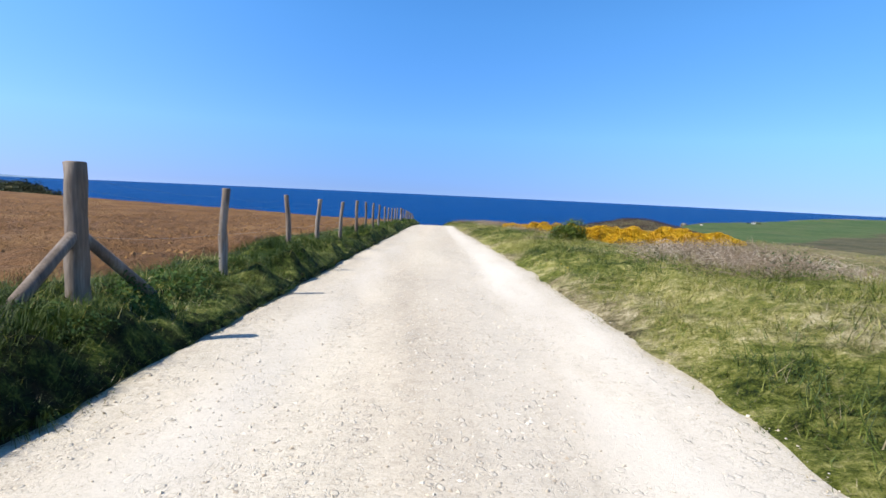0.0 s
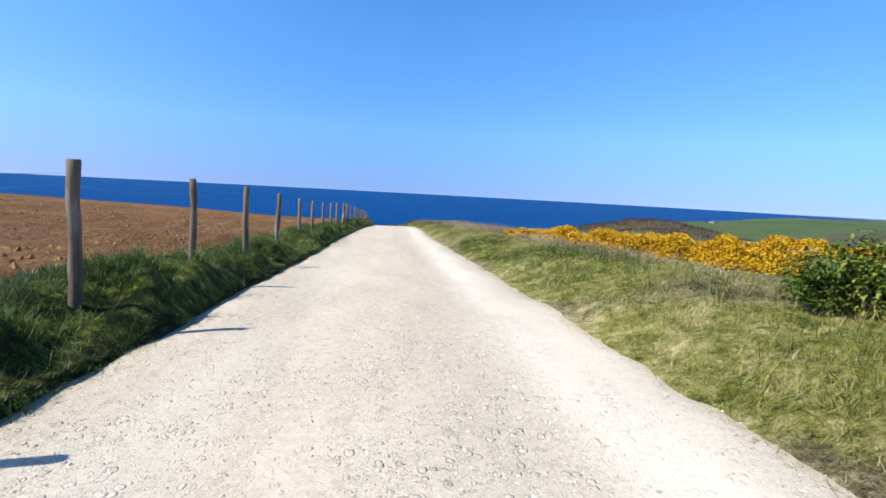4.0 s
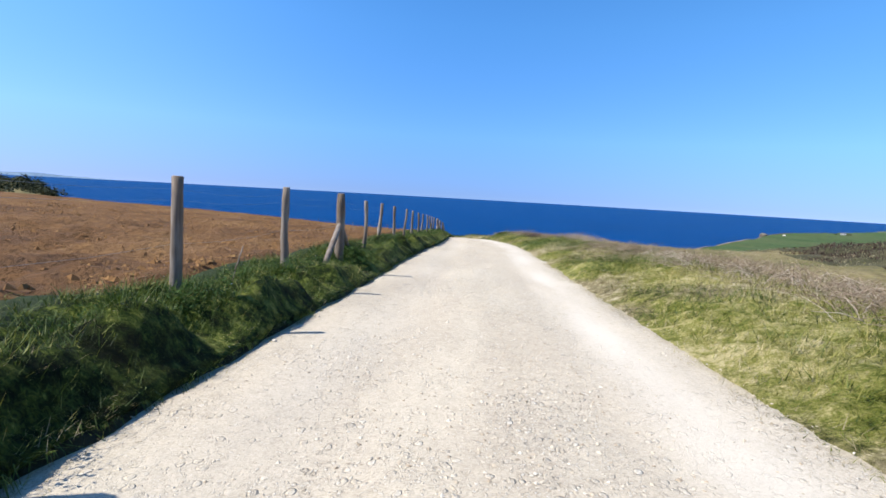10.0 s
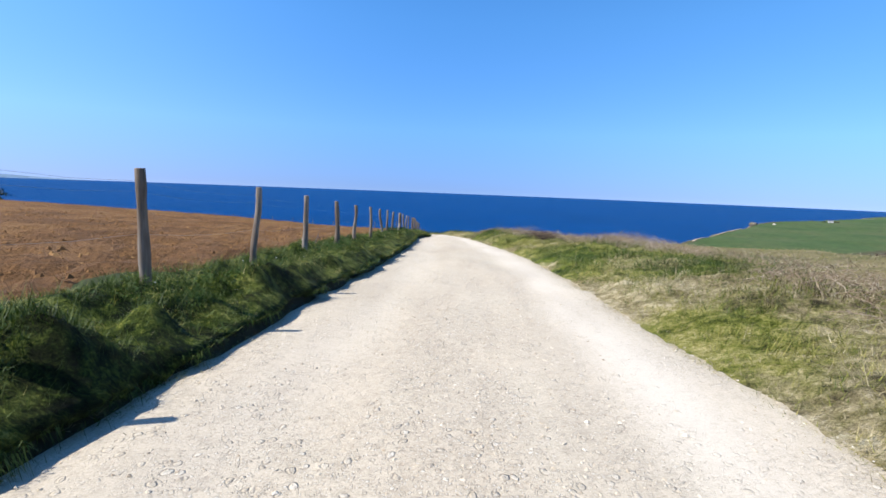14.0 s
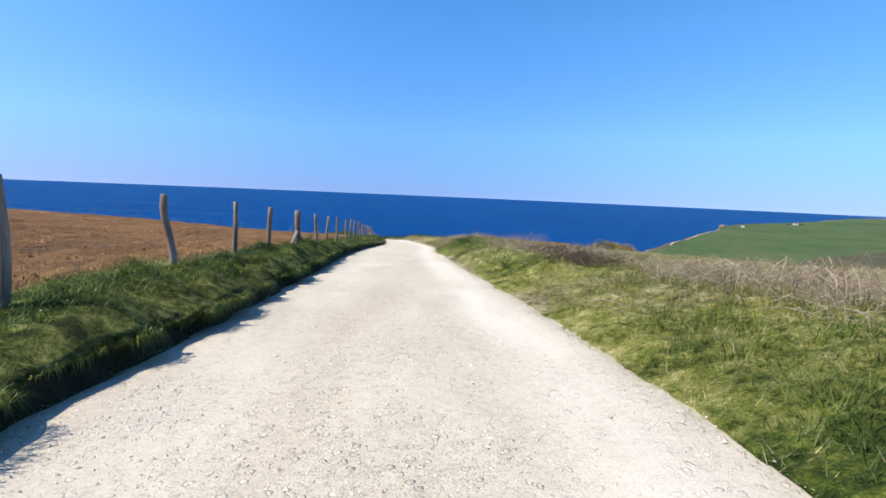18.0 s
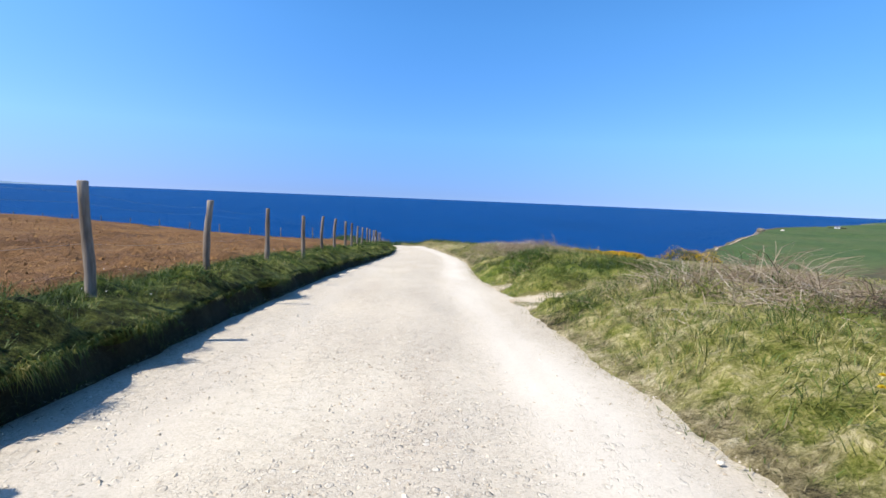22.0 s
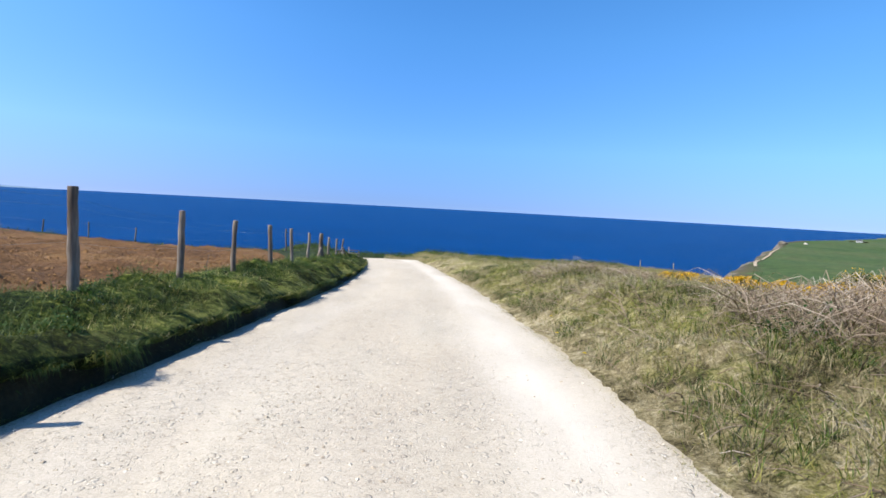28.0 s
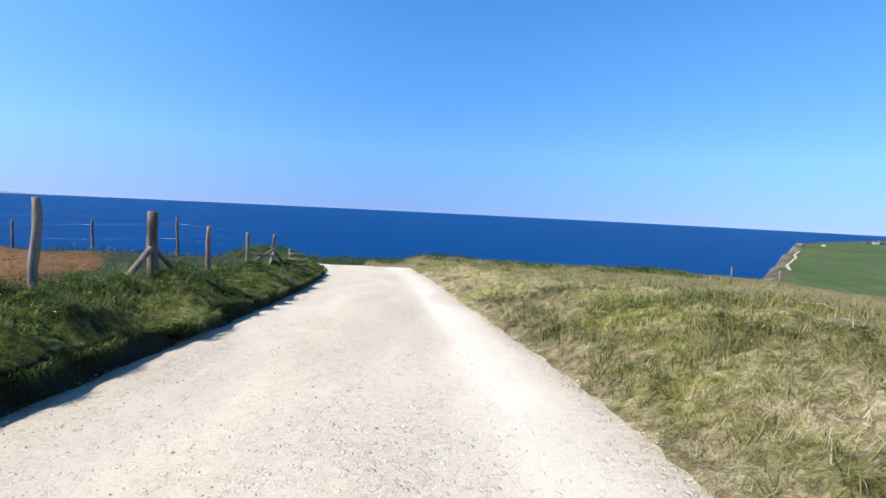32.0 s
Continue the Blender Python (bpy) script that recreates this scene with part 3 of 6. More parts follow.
worn.data.foreach_set("value", (side_path(verts[:, 0], verts[:, 1]) * (verts[:, 0] < 9)).astype(np.float32))

# sea: a disc out to the horizon
ring = [(0, 0)] + [(r, a) for r in (150, 400, 900, 2000, 3500, 4820) for a in np.linspace(0, 2 * math.pi, 96, endpoint=False)]
sea_verts = [(r * math.cos(a), 60 + r * math.sin(a), -43.0) for r, a in ring]
sea_tris = [(0, 1 + k, 1 + (k + 1) % 96) for k in range(96)]
sea_quads = [(1 + s * 96 + k, 1 + (s + 1) * 96 + k, 1 + (s + 1) * 96 + (k + 1) % 96, 1 + s * 96 + (k + 1) % 96) for s in range(5) for k in range(96)]
tagged(new("water", mesh_from("water", sea_verts, sea_quads, sea_tris, (SEA,))), "deep blue open sea out to the horizon", "sea", kind="structure")

# worn coast path along the headland's edge
wx = np.linspace(66, 114, 90)
wy = along(COAST, wx) - 6.5 + 1.2 * rough_ground(wx, wx * 0, 9, 16)
cross = np.array([-0.3, 0.0, 0.3])
cxs, cys = wx[:, None] + 0.72 * cross[None], wy[:, None] - 0.69 * cross[None]
a = (np.arange(89)[:, None] * 3 + np.arange(2)[None]).ravel()
tagged(new("path", mesh_from("path", np.stack([cxs, cys, land_height(cxs, cys) + 0.16 - 0.1 * np.abs(cross)[None]], -1), np.stack([a, a + 1, a + 4, a + 3], 1), mats=(SAND,))),
       "worn pale footpath along the edge of the headland", "path", kind="structure")
# far coast, the haze painted into its colour
fa = np.radians(np.linspace(-56, -32, 60))
high = 20 * smooth((np.radians(-31) - fa) / 0.16) + 4 * rough_ground(fa * 40, fa * 0, 1.7, 17) + 2
dist = 4600.0
low_ring = np.stack([dist * np.sin(fa), dist * np.cos(fa), fa * 0 - 50], 1)
top_ring = np.stack([dist * 1.03 * np.sin(fa), dist * 1.03 * np.cos(fa), high - 43], 1)
a = np.arange(59)
tagged(new("backdrop", mesh_from("backdrop", np.concatenate([low_ring, top_ring]), np.stack([a, a + 1, a + 61, a + 60], 1), mats=(FAR_COAST,))),
       "low hazy blue coast on the horizon", "coast", kind="structure")

# low coast that runs on behind the headland
fa = np.radians(np.linspace(37, 62, 60))
high = 7 * smooth((fa - np.radians(36)) / 0.2) + 2.5 * rough_ground(fa * 40, fa * 0, 1.3, 29) + 2
low_ring = np.stack([dist * np.sin(fa), dist * np.cos(fa), fa * 0 - 50], 1)
top_ring = np.stack([dist * 1.03 * np.sin(fa), dist * 1.03 * np.cos(fa), high - 43], 1)
tagged(new("backdrop", mesh_from("backdrop", np.concatenate([low_ring, top_ring]), np.stack([a, a + 1, a + 61, a + 60], 1), mats=(FAR_COAST,))),
       "faint low coast behind the green headland", "coast", kind="structure")

# lane: white gravel, slightly crowned and rutted
ly = steps((-30, 112, 0.16), (112, 122, 0.3))
across = 0.5 - 0.5 * np.sign(0.5 - np.linspace(0, 1, 34)) * np.abs(1 - 2 * np.linspace(0, 1, 34)) ** 0.75
lx = along(ROAD_LEFT, ly)[:, None] * (1 - across) + along(ROAD_RIGHT, ly)[:, None] * across
wob = 0.035 * rough_ground(ly, ly * 0, 0.7, 21) + 0.03 * rough_ground(ly, ly * 0, 0.35, 22)
wob2 = 0.04 * rough_ground(ly, ly * 0, 0.8, 23) + 0.035 * rough_ground(ly, ly * 0, 0.35, 24)
lx = lx + (wob[:, None] - 0.08) * np.clip(1 - across * 5, 0, 1) + (wob2[:, None] + 0.08) * np.clip(across * 5 - 4, 0, 1)
lyy = np.repeat(ly[:, None], 34, 1)


def lane_height(x, y, f):
    """Surface of the lane; f runs from 0 at the fence side to 1 at the heath side."""
    rut = -0.018 * (np.exp(-((f - 0.27) / 0.10) ** 2) + np.exp(-((f - 0.73) / 0.10) ** 2))
    return road_height(y) + rut + 0.012 * rough_ground(x, y, 0.8, 25) + 0.006 * rough_ground(x, y, 0.3, 26)


lz = lane_height(lx, lyy, across)
lz = lz - (0.012 + 0.033 * smooth((lyy - 45) / 18) * (across < 0.5)) * smooth((np.abs(across - 0.5) * 2 - 0.86) / 0.14) * np.where((lyy > 70.9) & (lyy < 75.2) & (lx > 0), 0.35, 1.0)
a = (np.arange(len(ly) - 1)[:, None] * 34 + np.arange(33)[None, :]).ravel()
road = tagged(new("road", mesh_from("road", np.stack([lx, lyy, lz], -1), np.stack([a, a + 1, a + 35, a + 34], 1), mats=(GRAVEL,))),
       "white crushed-limestone farm lane with faint wheel ruts", "road", kind="structure")

edge_mark = road.data.attributes.new("edge", "FLOAT", "POINT")
near_edge = np.clip(1 - np.minimum(lx - lx[:, :1], lx[:, -1:] - lx) / 0.34, 0, 1)
near_edge = near_edge * np.where((lyy > 70.8) & (lyy < 75.3) & (lx > 0), 0.25, 1.0)
edge_mark.data.foreach_set("value", near_edge.astype(np.float32).ravel())

track_mark = road.data.attributes.new("track", "FLOAT", "POINT")
tracks = 0.8 * np.exp(-((across - 0.83) / 0.085) ** 2)[None] + (0.25 + 0.35 * (1 - smooth((ly - 8) / 16)))[:, None] * np.exp(-((across - 0.20) / 0.10) ** 2)[None]
tracks = np.clip(tracks + (0.4 * (1 - smooth((ly - 6) / 14)))[:, None] * smooth((across - 0.42) / 0.2)[None] + (0.16 + 0.14 * smooth((ly - 52) / 16))[:, None], 0, 1)
track_mark.data.foreach_set("value", tracks.astype(np.float32).ravel())

# ploughed field beyond the fence, slightly above the sheet
fy = steps((-40, -4, 0.6), (-4, 94, 0.24), (94, 106, 0.3))
fw = np.concatenate([np.arange(0, 9, 0.24), np.arange(9, 30, 0.8), np.arange(30, 150, 4)])
edge_x = along(FENCE_X, fy) - 0.48 - 0.18 * rough_ground(fy, fy * 0, 1.3, 31) - 0.4 * smooth((fy - 84) / 14) - 2.0 * smooth((fy - 99) / 8)
px = edge_x[:, None] - fw[None, :]
py = np.repeat(fy[:, None], len(fw), 1) + 2.0 * smooth((fy[:, None] - 96) / 10) * np.sin(fw[None, :] * 0.05)
furrow = 0.035 * np.sin((px * 0.95 + py * 0.1) * 2 * math.pi / 0.75)
pz = land_height(px, py) + 0.035 + furrow + 0.065 * rough_ground(px, py, 0.3, 32) + 0.04 * rough_ground(px, py, 0.7, 33)
pz[:, 0] -= 0.10
pz[-1, :] -= 0.10
n = len(fw)
a = (np.arange(len(fy) - 1)[:, None] * n + np.arange(n - 1)[None, :]).ravel()
tagged(new("field", mesh_from("field", np.stack([px, py, pz], -1), np.stack([a, a + n, a + n + 1, a + 1], 1), mats=(SOIL,))),
       "freshly ploughed reddish-brown field of broken clods", "field", kind="structure")

# ---- fence ----


def part(name, data, material, parent, label=""):
    """One mesh object under a thing or a part."""
    if isinstance(data, bmesh.types.BMesh):
        me = bpy.data.meshes.new(name)
        data.to_mesh(me)
        data.free()
        me.polygons.foreach_set("use_smooth", [True] * len(me.polygons))
    else:
        me = data
    if material is not None and not me.materials:
        me.materials.append(material)
    ob = new(name, me)
    ob.parent = parent
    if label:
        ob["label"] = label
    return ob


def tube(points, radii, sides=8, wobble=0.0, seed=0, cap=True):
    """A bent, tapering round bar through points."""
    pts = [Vector(p) for p in points]
    bm = bmesh.new()
    rng = random.Random(seed)
    rings = []
    for k, p in enumerate(pts):
        d = (pts[min(k + 1, len(pts) - 1)] - pts[max(k - 1, 0)]).normalized()
        side = d.cross(Vector((0.31, 0.95, 0.05))).normalized()
        up = d.cross(side)
        rings.append([bm.verts.new(p + (side * math.cos(t) + up * math.sin(t)) * radii[k] * (1 + wobble * rng.uniform(-1, 1)))
                      for t in (2 * math.pi * s / sides for s in range(sides))])
    for r, q in zip(rings, rings[1:]):
        for s in range(sides):
            bm.faces.new((r[s], r[(s + 1) % sides], q[(s + 1) % sides], q[s]))
    if cap:
        bm.faces.new(list(reversed(rings[0])))
        bm.faces.new(rings[-1])
    bmesh.ops.recalc_face_normals(bm, faces=bm.faces)
    return bm


POST_X = (-2.51, -2.36, -2.37, -2.27, -2.21, -2.14, -2.16, -2.13, -2.15, -2.09, -2.06, -2.05, -2.04, -2.02, -1.89, -1.96, -2.07, -2.01, -1.92, -1.92, -1.9, -1.92, -1.87, -1.88, -1.94, -1.92, -1.83, -1.91, -1.91, -2.0, -1.94, -2.02, -2.1, -2.18, -2.32, -2.39, -2.42, -2.47, -2.55, -2.63, -2.7, -2.84, -2.96, -3.04)
POST_Y = (3.76, 6.11, 8.7, 10.97, 13.55, 15.82, 18.22, 20.53, 23.17, 25.62, 27.99, 30.62, 33.24, 35.61, 37.83, 40.33, 43.1, 45.18, 47.47, 49.74, 52.02, 54.36, 56.66, 59.22, 61.83, 63.92, 66.07, 68.95, 71.45, 74.18, 76.62, 79.26, 81.66, 84.23, 86.8, 89.18, 91.32, 93.57, 95.84, 98.24, 100.62, 102.96, 105.51, 108.07)
POST_TOP = (1.23, 1.16, 1.17, 1.16, 1.16, 1.24, 1.24, 1.24, 1.22, 1.17, 1.15, 1.15, 1.17, 1.23, 1.275, 1.25, 1.29, 1.28, 1.27, 1.27, 1.26, 1.25, 1.27, 1.28, 1.31, 1.3, 1.31, 1.31, 1.31, 1.34, 1.31, 1.4, 1.42, 1.42, 1.43, 1.38, 1.37, 1.4, 1.42, 1.37, 1.40, 1.29, 1.26, 1.30)
STRAINERS = (0, 14, 26, 40)
BRACED = STRAINERS + (43,)


def fence_post(parent, x, y, top, radius, seed, lean=(0, 0)):
    rng = random.Random(seed)
    foot = float(land_height(x, y)) - 0.12
    bend = rng.uniform(-0.04, 0.04) * (radius < 0.06)
    wave = rng.choice((1.0, 1.7))
    pts, radii = [], []
    for k in range(9):
        f = k / 8
        sway = bend * math.sin(f * math.pi * wave)
        pts.append((x + lean[0] * f + sway, y + lean[1] * f + sway * 0.4, foot + (top - foot) * f))
        radii.append(radius * (1.08 - 0.14 * f) * rng.uniform(0.95, 1.05))
    pts.append((pts[-1][0], pts[-1][1], top + 0.008))
    radii.append(radii[-1] * 0.82)
    return part("post", tube(pts, radii, 10, 0.15, seed), WOOD, parent)


fence = tagged(new("fence"), "weathered round wooden post and wire stock fence beside the lane", "fence")
tops = []
for k, (x, y, high) in enumerate(zip(POST_X, POST_Y, POST_TOP)):
    top = float(road_height(y)) + high
    big = k in STRAINERS
    rng = random.Random(100 + k)
    lean = (0, 0) if big else (rng.uniform(-0.03, 0.05), rng.uniform(-0.04, 0.04))
    post = fence_post(fence, x - lean[0], y - lean[1], top, 0.070 if big else rng.uniform(0.037, 0.046), k, lean)
    if big:
        post["label"] = "thick braced strainer post"
    tops.append(Vector((x, y, top)))
    if k in BRACED:
        for way in (-1, 1):
            fx, fy_ = float(along(FENCE_X, y + way * 0.95)), y + way * 0.95
            a_, b_ = Vector((x, y + way * 0.03, top - 0.48)), Vector((fx + 0.05, fy_, float(land_height(fx, fy_)) - 0.05))
            part("brace", tube([a_, a_.lerp(b_, 0.5), b_], [0.04, 0.043, 0.045], 8, 0.06, k), WOOD, post)
WIRE = start("galvanised_wire")[0]
WIRE.node_tree.nodes["Principled BSDF"].inputs["Base Color"].default_value = (0.25, 0.25, 0.25, 1)
WIRE.node_tree.nodes["Principled BSDF"].inputs["Metallic"].default_value = 0.8
WIRE.node_tree.nodes["Principled BSDF"].inputs["Roughness"].default_value = 0.5
for drop in (0.09, 0.17, 0.50):
    pts = []
    for a_, b_ in zip(tops, tops[1:]):
        for f in (0, 0.33, 0.67):
            p = a_.lerp(b_, f)
            pts.append((p.x - 0.05, p.y, p.z - drop - 0.035 * math.sin(f * math.pi)))
    pts.append((tops[-1].x - 0.05, tops[-1].y, tops[-1].z - drop))
    part("wire", tube(pts, [0.0010] * len(pts), 4), WIRE, fence)

# gate end of the fence: rails from the last post and a low hurdle
def bar(a, b, r=0.03, seed=0, sides=8):
    a, b = Vector(a), Vector(b)
    return tube([a, a.lerp(b, 0.5), b], [r, r * 1.05, r * 0.95], sides, 0.06, seed)


end, before = tops[43], tops[42]
ground_end, ground_before = float(land_height(end.x, end.y)), float(land_height(before.x, before.y))
part("rail", bar((end.x, end.y - 0.04, end.z - 0.42), (before.x + 0.03, before.y + 0.1, ground_before + 0.12), 0.035, 7), WOOD, fence, "pale slanting rail")
part("rail", bar((before.x, before.y, ground_before + 0.36), (end.x, end.y, ground_end + 0.30), 0.022, 8), WOOD, fence)

hurdle = tagged(new("hurdle"), "low weathered wooden hurdle at the end of the fence", "hurdle")
hx, hy = -2.95, 109.4
for k in range(2):
    gx_ = hx + 0.5 * k
    z0 = float(land_height(gx_, hy))
    part("upright", bar((gx_, hy, z0 - 0.1), (gx_, hy, z0 + 0.5), 0.028, 30 + k), WOOD, hurdle)
for k in range(3):
    z0 = float(land_height(hx + 0.25, hy)) + 0.14 + 0.15 * k
    part("rail", bar((hx - 0.04, hy - 0.03, z0), (hx + 0.54, hy - 0.03, z0), 0.017, 40 + k), WOOD, hurdle)

cliff_fence = tagged(new("fence"), "thin wooden post fence along the far end of the field", "fence")
far_tops = [tops[43]]
for k in range(22):
    x = -5.95 - 2.75 * k
    y = 108.7 + 0.26 * (-5.95 - x) - 0.0026 * (x + 5.95) ** 2
    z0 = float(land_height(x, y))
    rng = random.Random(500 + k)
    fence_post(cliff_fence, x, y, z0 + rng.uniform(0.98, 1.10), 0.037, 500 + k, (rng.uniform(-0.03, 0.03), 0))
    far_tops.append(Vector((x, y, z0 + 1.0)))
for drop in (0.08, 0.5):
    part("wire", tube([(p.x, p.y, p.z - drop) for p in far_tops], [0.0018] * len(far_tops), 4), WIRE, cliff_fence)

# ---- plants ----
rs = np.random.RandomState(7)


def blades(base, height, lean, width, heading=None):
    """Grass blades: slim bent leaves, widest in the middle."""
    n = len(base)
    heading = rs.uniform(0, 2 * math.pi, n) if heading is None else heading
    d = np.stack([np.cos(heading), np.sin(heading), np.zeros(n)], 1)
    turn = heading + rs.uniform(-0.6, 0.6, n) + math.pi / 2
    p = np.stack([np.cos(turn), np.sin(turn), np.zeros(n)], 1) * (width * 0.5)[:, None]
    up = np.array([0, 0, 1.0])
    mid = base + up * (height * 0.5)[:, None] + d * (lean * 0.32)[:, None]
    tip = base + up * (height * (1 - 0.25 * np.clip(lean / np.maximum(height, 1e-3), 0, 1.5)))[:, None] + d * lean[:, None]
    verts = np.stack([base, mid + p, tip, mid - p], 1).reshape(-1, 3)
    return verts, np.arange(n)[:, None] * 4 + np.array([[0, 1, 2, 3]]), None


def strew(n, y0, y1, side, reach, power=1.0):
    """Places beside the lane: side -1 is the fence side, 1 the heath side; reach: how far from the lane's edge."""
    y = rs.uniform(y0, y1, n)
    off = reach[0] + (reach[1] - reach[0]) * rs.uniform(0, 1, n) ** power
    x = along(ROAD_LEFT, y) - off if side < 0 else along(ROAD_RIGHT, y) + off
    return x, y, off


def clump(x, y, size, seed, sharp=1.6):
    return np.clip(0.5 + 0.5 * sharp * rough_ground(x, y, size, seed), 0, 1)


def grass(name, label, x, y, height, lean, width, material):
    base = np.stack([x, y, land_height(x, y) - 0.015], 1)
    verts, quads, tris = blades(base, height, lean, width)
    return tagged(new(name, mesh_from(name, verts, quads, tris, (material,), smooth_faces=False)), label, "grass", kind="stuff")


LUSH = leafy("lush_grass", [(0.0, (0.014, 0.032, 0.004)), (0.4, (0.058, 0.098, 0.011)), (0.75, (0.125, 0.175, 0.030)), (1.0, (0.27, 0.30, 0.075))], 0.22, 0.6, 0.4, 1.5, 0.7)
MEADOW = leafy("meadow_grass", [(0.0, (0.034, 0.066, 0.008)), (0.25, (0.12, 0.16, 0.019)), (0.55, (0.27, 0.265, 0.052)), (0.8, (0.45, 0.385, 0.125)), (1.0, (0.68, 0.58, 0.29))], 0.25, 0.6, 0.4, 1.7, 1.3)
STRAW = leafy("dry_straw_grass", [(0.0, (0.10, 0.08, 0.034)), (0.35, (0.275, 0.228, 0.115)), (0.7, (0.48, 0.405, 0.23)), (1.0, (0.74, 0.65, 0.43))], 0.15, 0.6, 0.4, 1.3, 1.4)
BROAD = leafy("broad_dark_leaves", [(0.0, (0.02, 0.05, 0.010)), (0.5, (0.045, 0.10, 0.018)), (1.0, (0.10, 0.17, 0.030))], 0.3, 0.8)


def dryness(x, y):
    """How bleached the verge is, 0 to 1."""
    patch = clump(x, y, 1.9, 61, 1.7)
    d = patch + (0.5 - patch) * 0.65 * smooth((y - 77) / 6) + 0.10 * rough_ground(x, y, 0.7, 60) - 0.22 * (1 - smooth((y - 13) / 8))
    return d - 0.20 + 0.40 * smooth((y - 81) / 4) - 0.22 * smooth((y - 48) / 5) * (1 - smooth((y - 70) / 6)) - 0.55 * smooth((y - 73) / 1) * (1 - smooth((y - 80) / 3))


def lushness(x, y):
    """Where the verge is fresh dark green."""
    return np.clip(np.maximum(smooth((y - 72.9) / 0.7) * (1 - smooth((y - 79.5) / 2.5)) * (0.50 + 0.5 * clump(x, y, 0.9, 74, 2.0)), 1.2 * clump(x, y, 2.7, 72, 1.6) - 0.74 + 0.68 * smooth((y - 49) / 3) * (1 - smooth((y - 64) / 4)) - 0.45 * smooth((y - 81) / 2) + 0.35 * smooth((y - 86.5) / 2) * (1 - smooth((y - 90.5) / 2))), 0, 1)


def fence_off(y):
    """How far the fence stands from the lane's edge."""
    return along(ROAD_LEFT, y) - along(FENCE_X, y)


def bank_lumps(x, y):
    u = along(ROAD_LEFT, y) - x
    tussock = (0.18 - 0.10 * smooth((y - 44) / 14)) * clump(x, y, 0.42, 56, 2.8) * np.exp(-((u - 0.30) / 0.20) ** 2)
    return (clump(x, y, 0.30, 45, 1.9) * 0.13 + 0.05) * (0.3 + 0.7 * clump(x, y, 0.75, 51, 2.2)) + tussock + 0.022 * rough_ground(x, y, 0.11, 46)


def verge_lumps(x, y):
    swell = 0.11 * (0.5 + 0.5 * rough_ground(x, y, 0.21, 69)) * (0.4 + 0.6 * clump(x, y, 0.8, 62, 1.9)) + 0.022 * rough_ground(x, y, 0.10, 70)
    return swell * (1 - side_path(x, y)) * (1 + 0.5 * smooth((y - 80) / 4) + 0.8 * lushness(x, y))


def turf_height(x, y):
    """Ground with the turf's lumps on it."""
    u, v = along(ROAD_LEFT, y) - x, x - along(ROAD_RIGHT, y)
    rise = np.where(u > 0, bank_lumps(x, y) * smooth(u / 0.3) * smooth((fence_off(y) + 0.45 - u) / 0.35), 0.0)
    rise = rise + np.where(v > 0, verge_lumps(x, y) * smooth((v + 0.10) / 0.5) * smooth((5.1 - v) / 0.6), 0.0)
    return land_height(x, y) + rise


def tufted(centres_x, centres_y, per, spread, height, lean):
    """Blades that fan out from tuft centres: places, heights, leans and headings."""
    n = len(centres_x)
    a = rs.uniform(0, 2 * math.pi, (n, per))
    r = spread[:, None] * np.sqrt(rs.uniform(0, 1, (n, per)))
    x, y = centres_x[:, None] + r * np.cos(a), centres_y[:, None] + r * np.sin(a)
    h = height[:, None] * rs.uniform(0.55, 1.2, (n, per))
    ln = h * lean[:, None] * rs.uniform(0.3, 1.3, (n, per))
    return x.ravel(), y.ravel(), h.ravel(), ln.ravel(), (a + rs.uniform(-0.7, 0.7, (n, per))).ravel()


def tuft_grass(name, label, cx, cy, per, spread, height, lean, width, material):
    x, y, h, ln, head = tufted(cx, cy, per, spread, height, lean)
    base = np.stack([x, y, turf_height(x, y) - 0.012], 1)
    keep = (x < along(ROAD_LEFT, y) + 0.10) | (x > along(ROAD_RIGHT, y) - 0.10)
    verts, quads, tris = blades(base[keep], h[keep], ln[keep], rs.uniform(width[0], width[1], keep.sum()), head[keep])
    return tagged(new(name, mesh_from(name, verts, quads, tris, (material,), smooth_faces=False)), label, "grass", kind="stuff")


def mat(name, label, x, y, length, material, width=(0.004, 0.008), heading=None, rise=(0.15, 0.9), up=(-0.01, 0.03)):
    """Matted grass: single bent-over blades lying across one another."""
    n = len(x)
    a = rs.uniform(0, 2 * math.pi, n) if heading is None else heading
    z = turf_height(x, y)
    d = np.stack([np.cos(a), np.sin(a), rs.uniform(rise[0], rise[1], n)], 1) * length[:, None]
    turn = a + math.pi / 2 + rs.uniform(-0.5, 0.5, n)
    p = np.stack([np.cos(turn), np.sin(turn), rs.uniform(-0.2, 0.2, n)], 1) * (rs.uniform(width[0], width[1], n) * 0.5)[:, None]
    base = np.stack([x, y, z + rs.uniform(up[0], up[1], n)], 1)
    verts = np.stack([base - p, base + p, base + d], 1).reshape(-1, 3)
    return tagged(new(name, mesh_from(name, verts, None, np.arange(3 * n).reshape(-1, 3), (material,), smooth_faces=False)), label, "grass", kind="stuff")


def near_most(y, far_keep=0.35):
    """Fewer, wider blades where the lane is only seen from afar."""
    return rs.uniform(0, 1, len(y)) < np.where(y > 101, far_keep, 1.0)


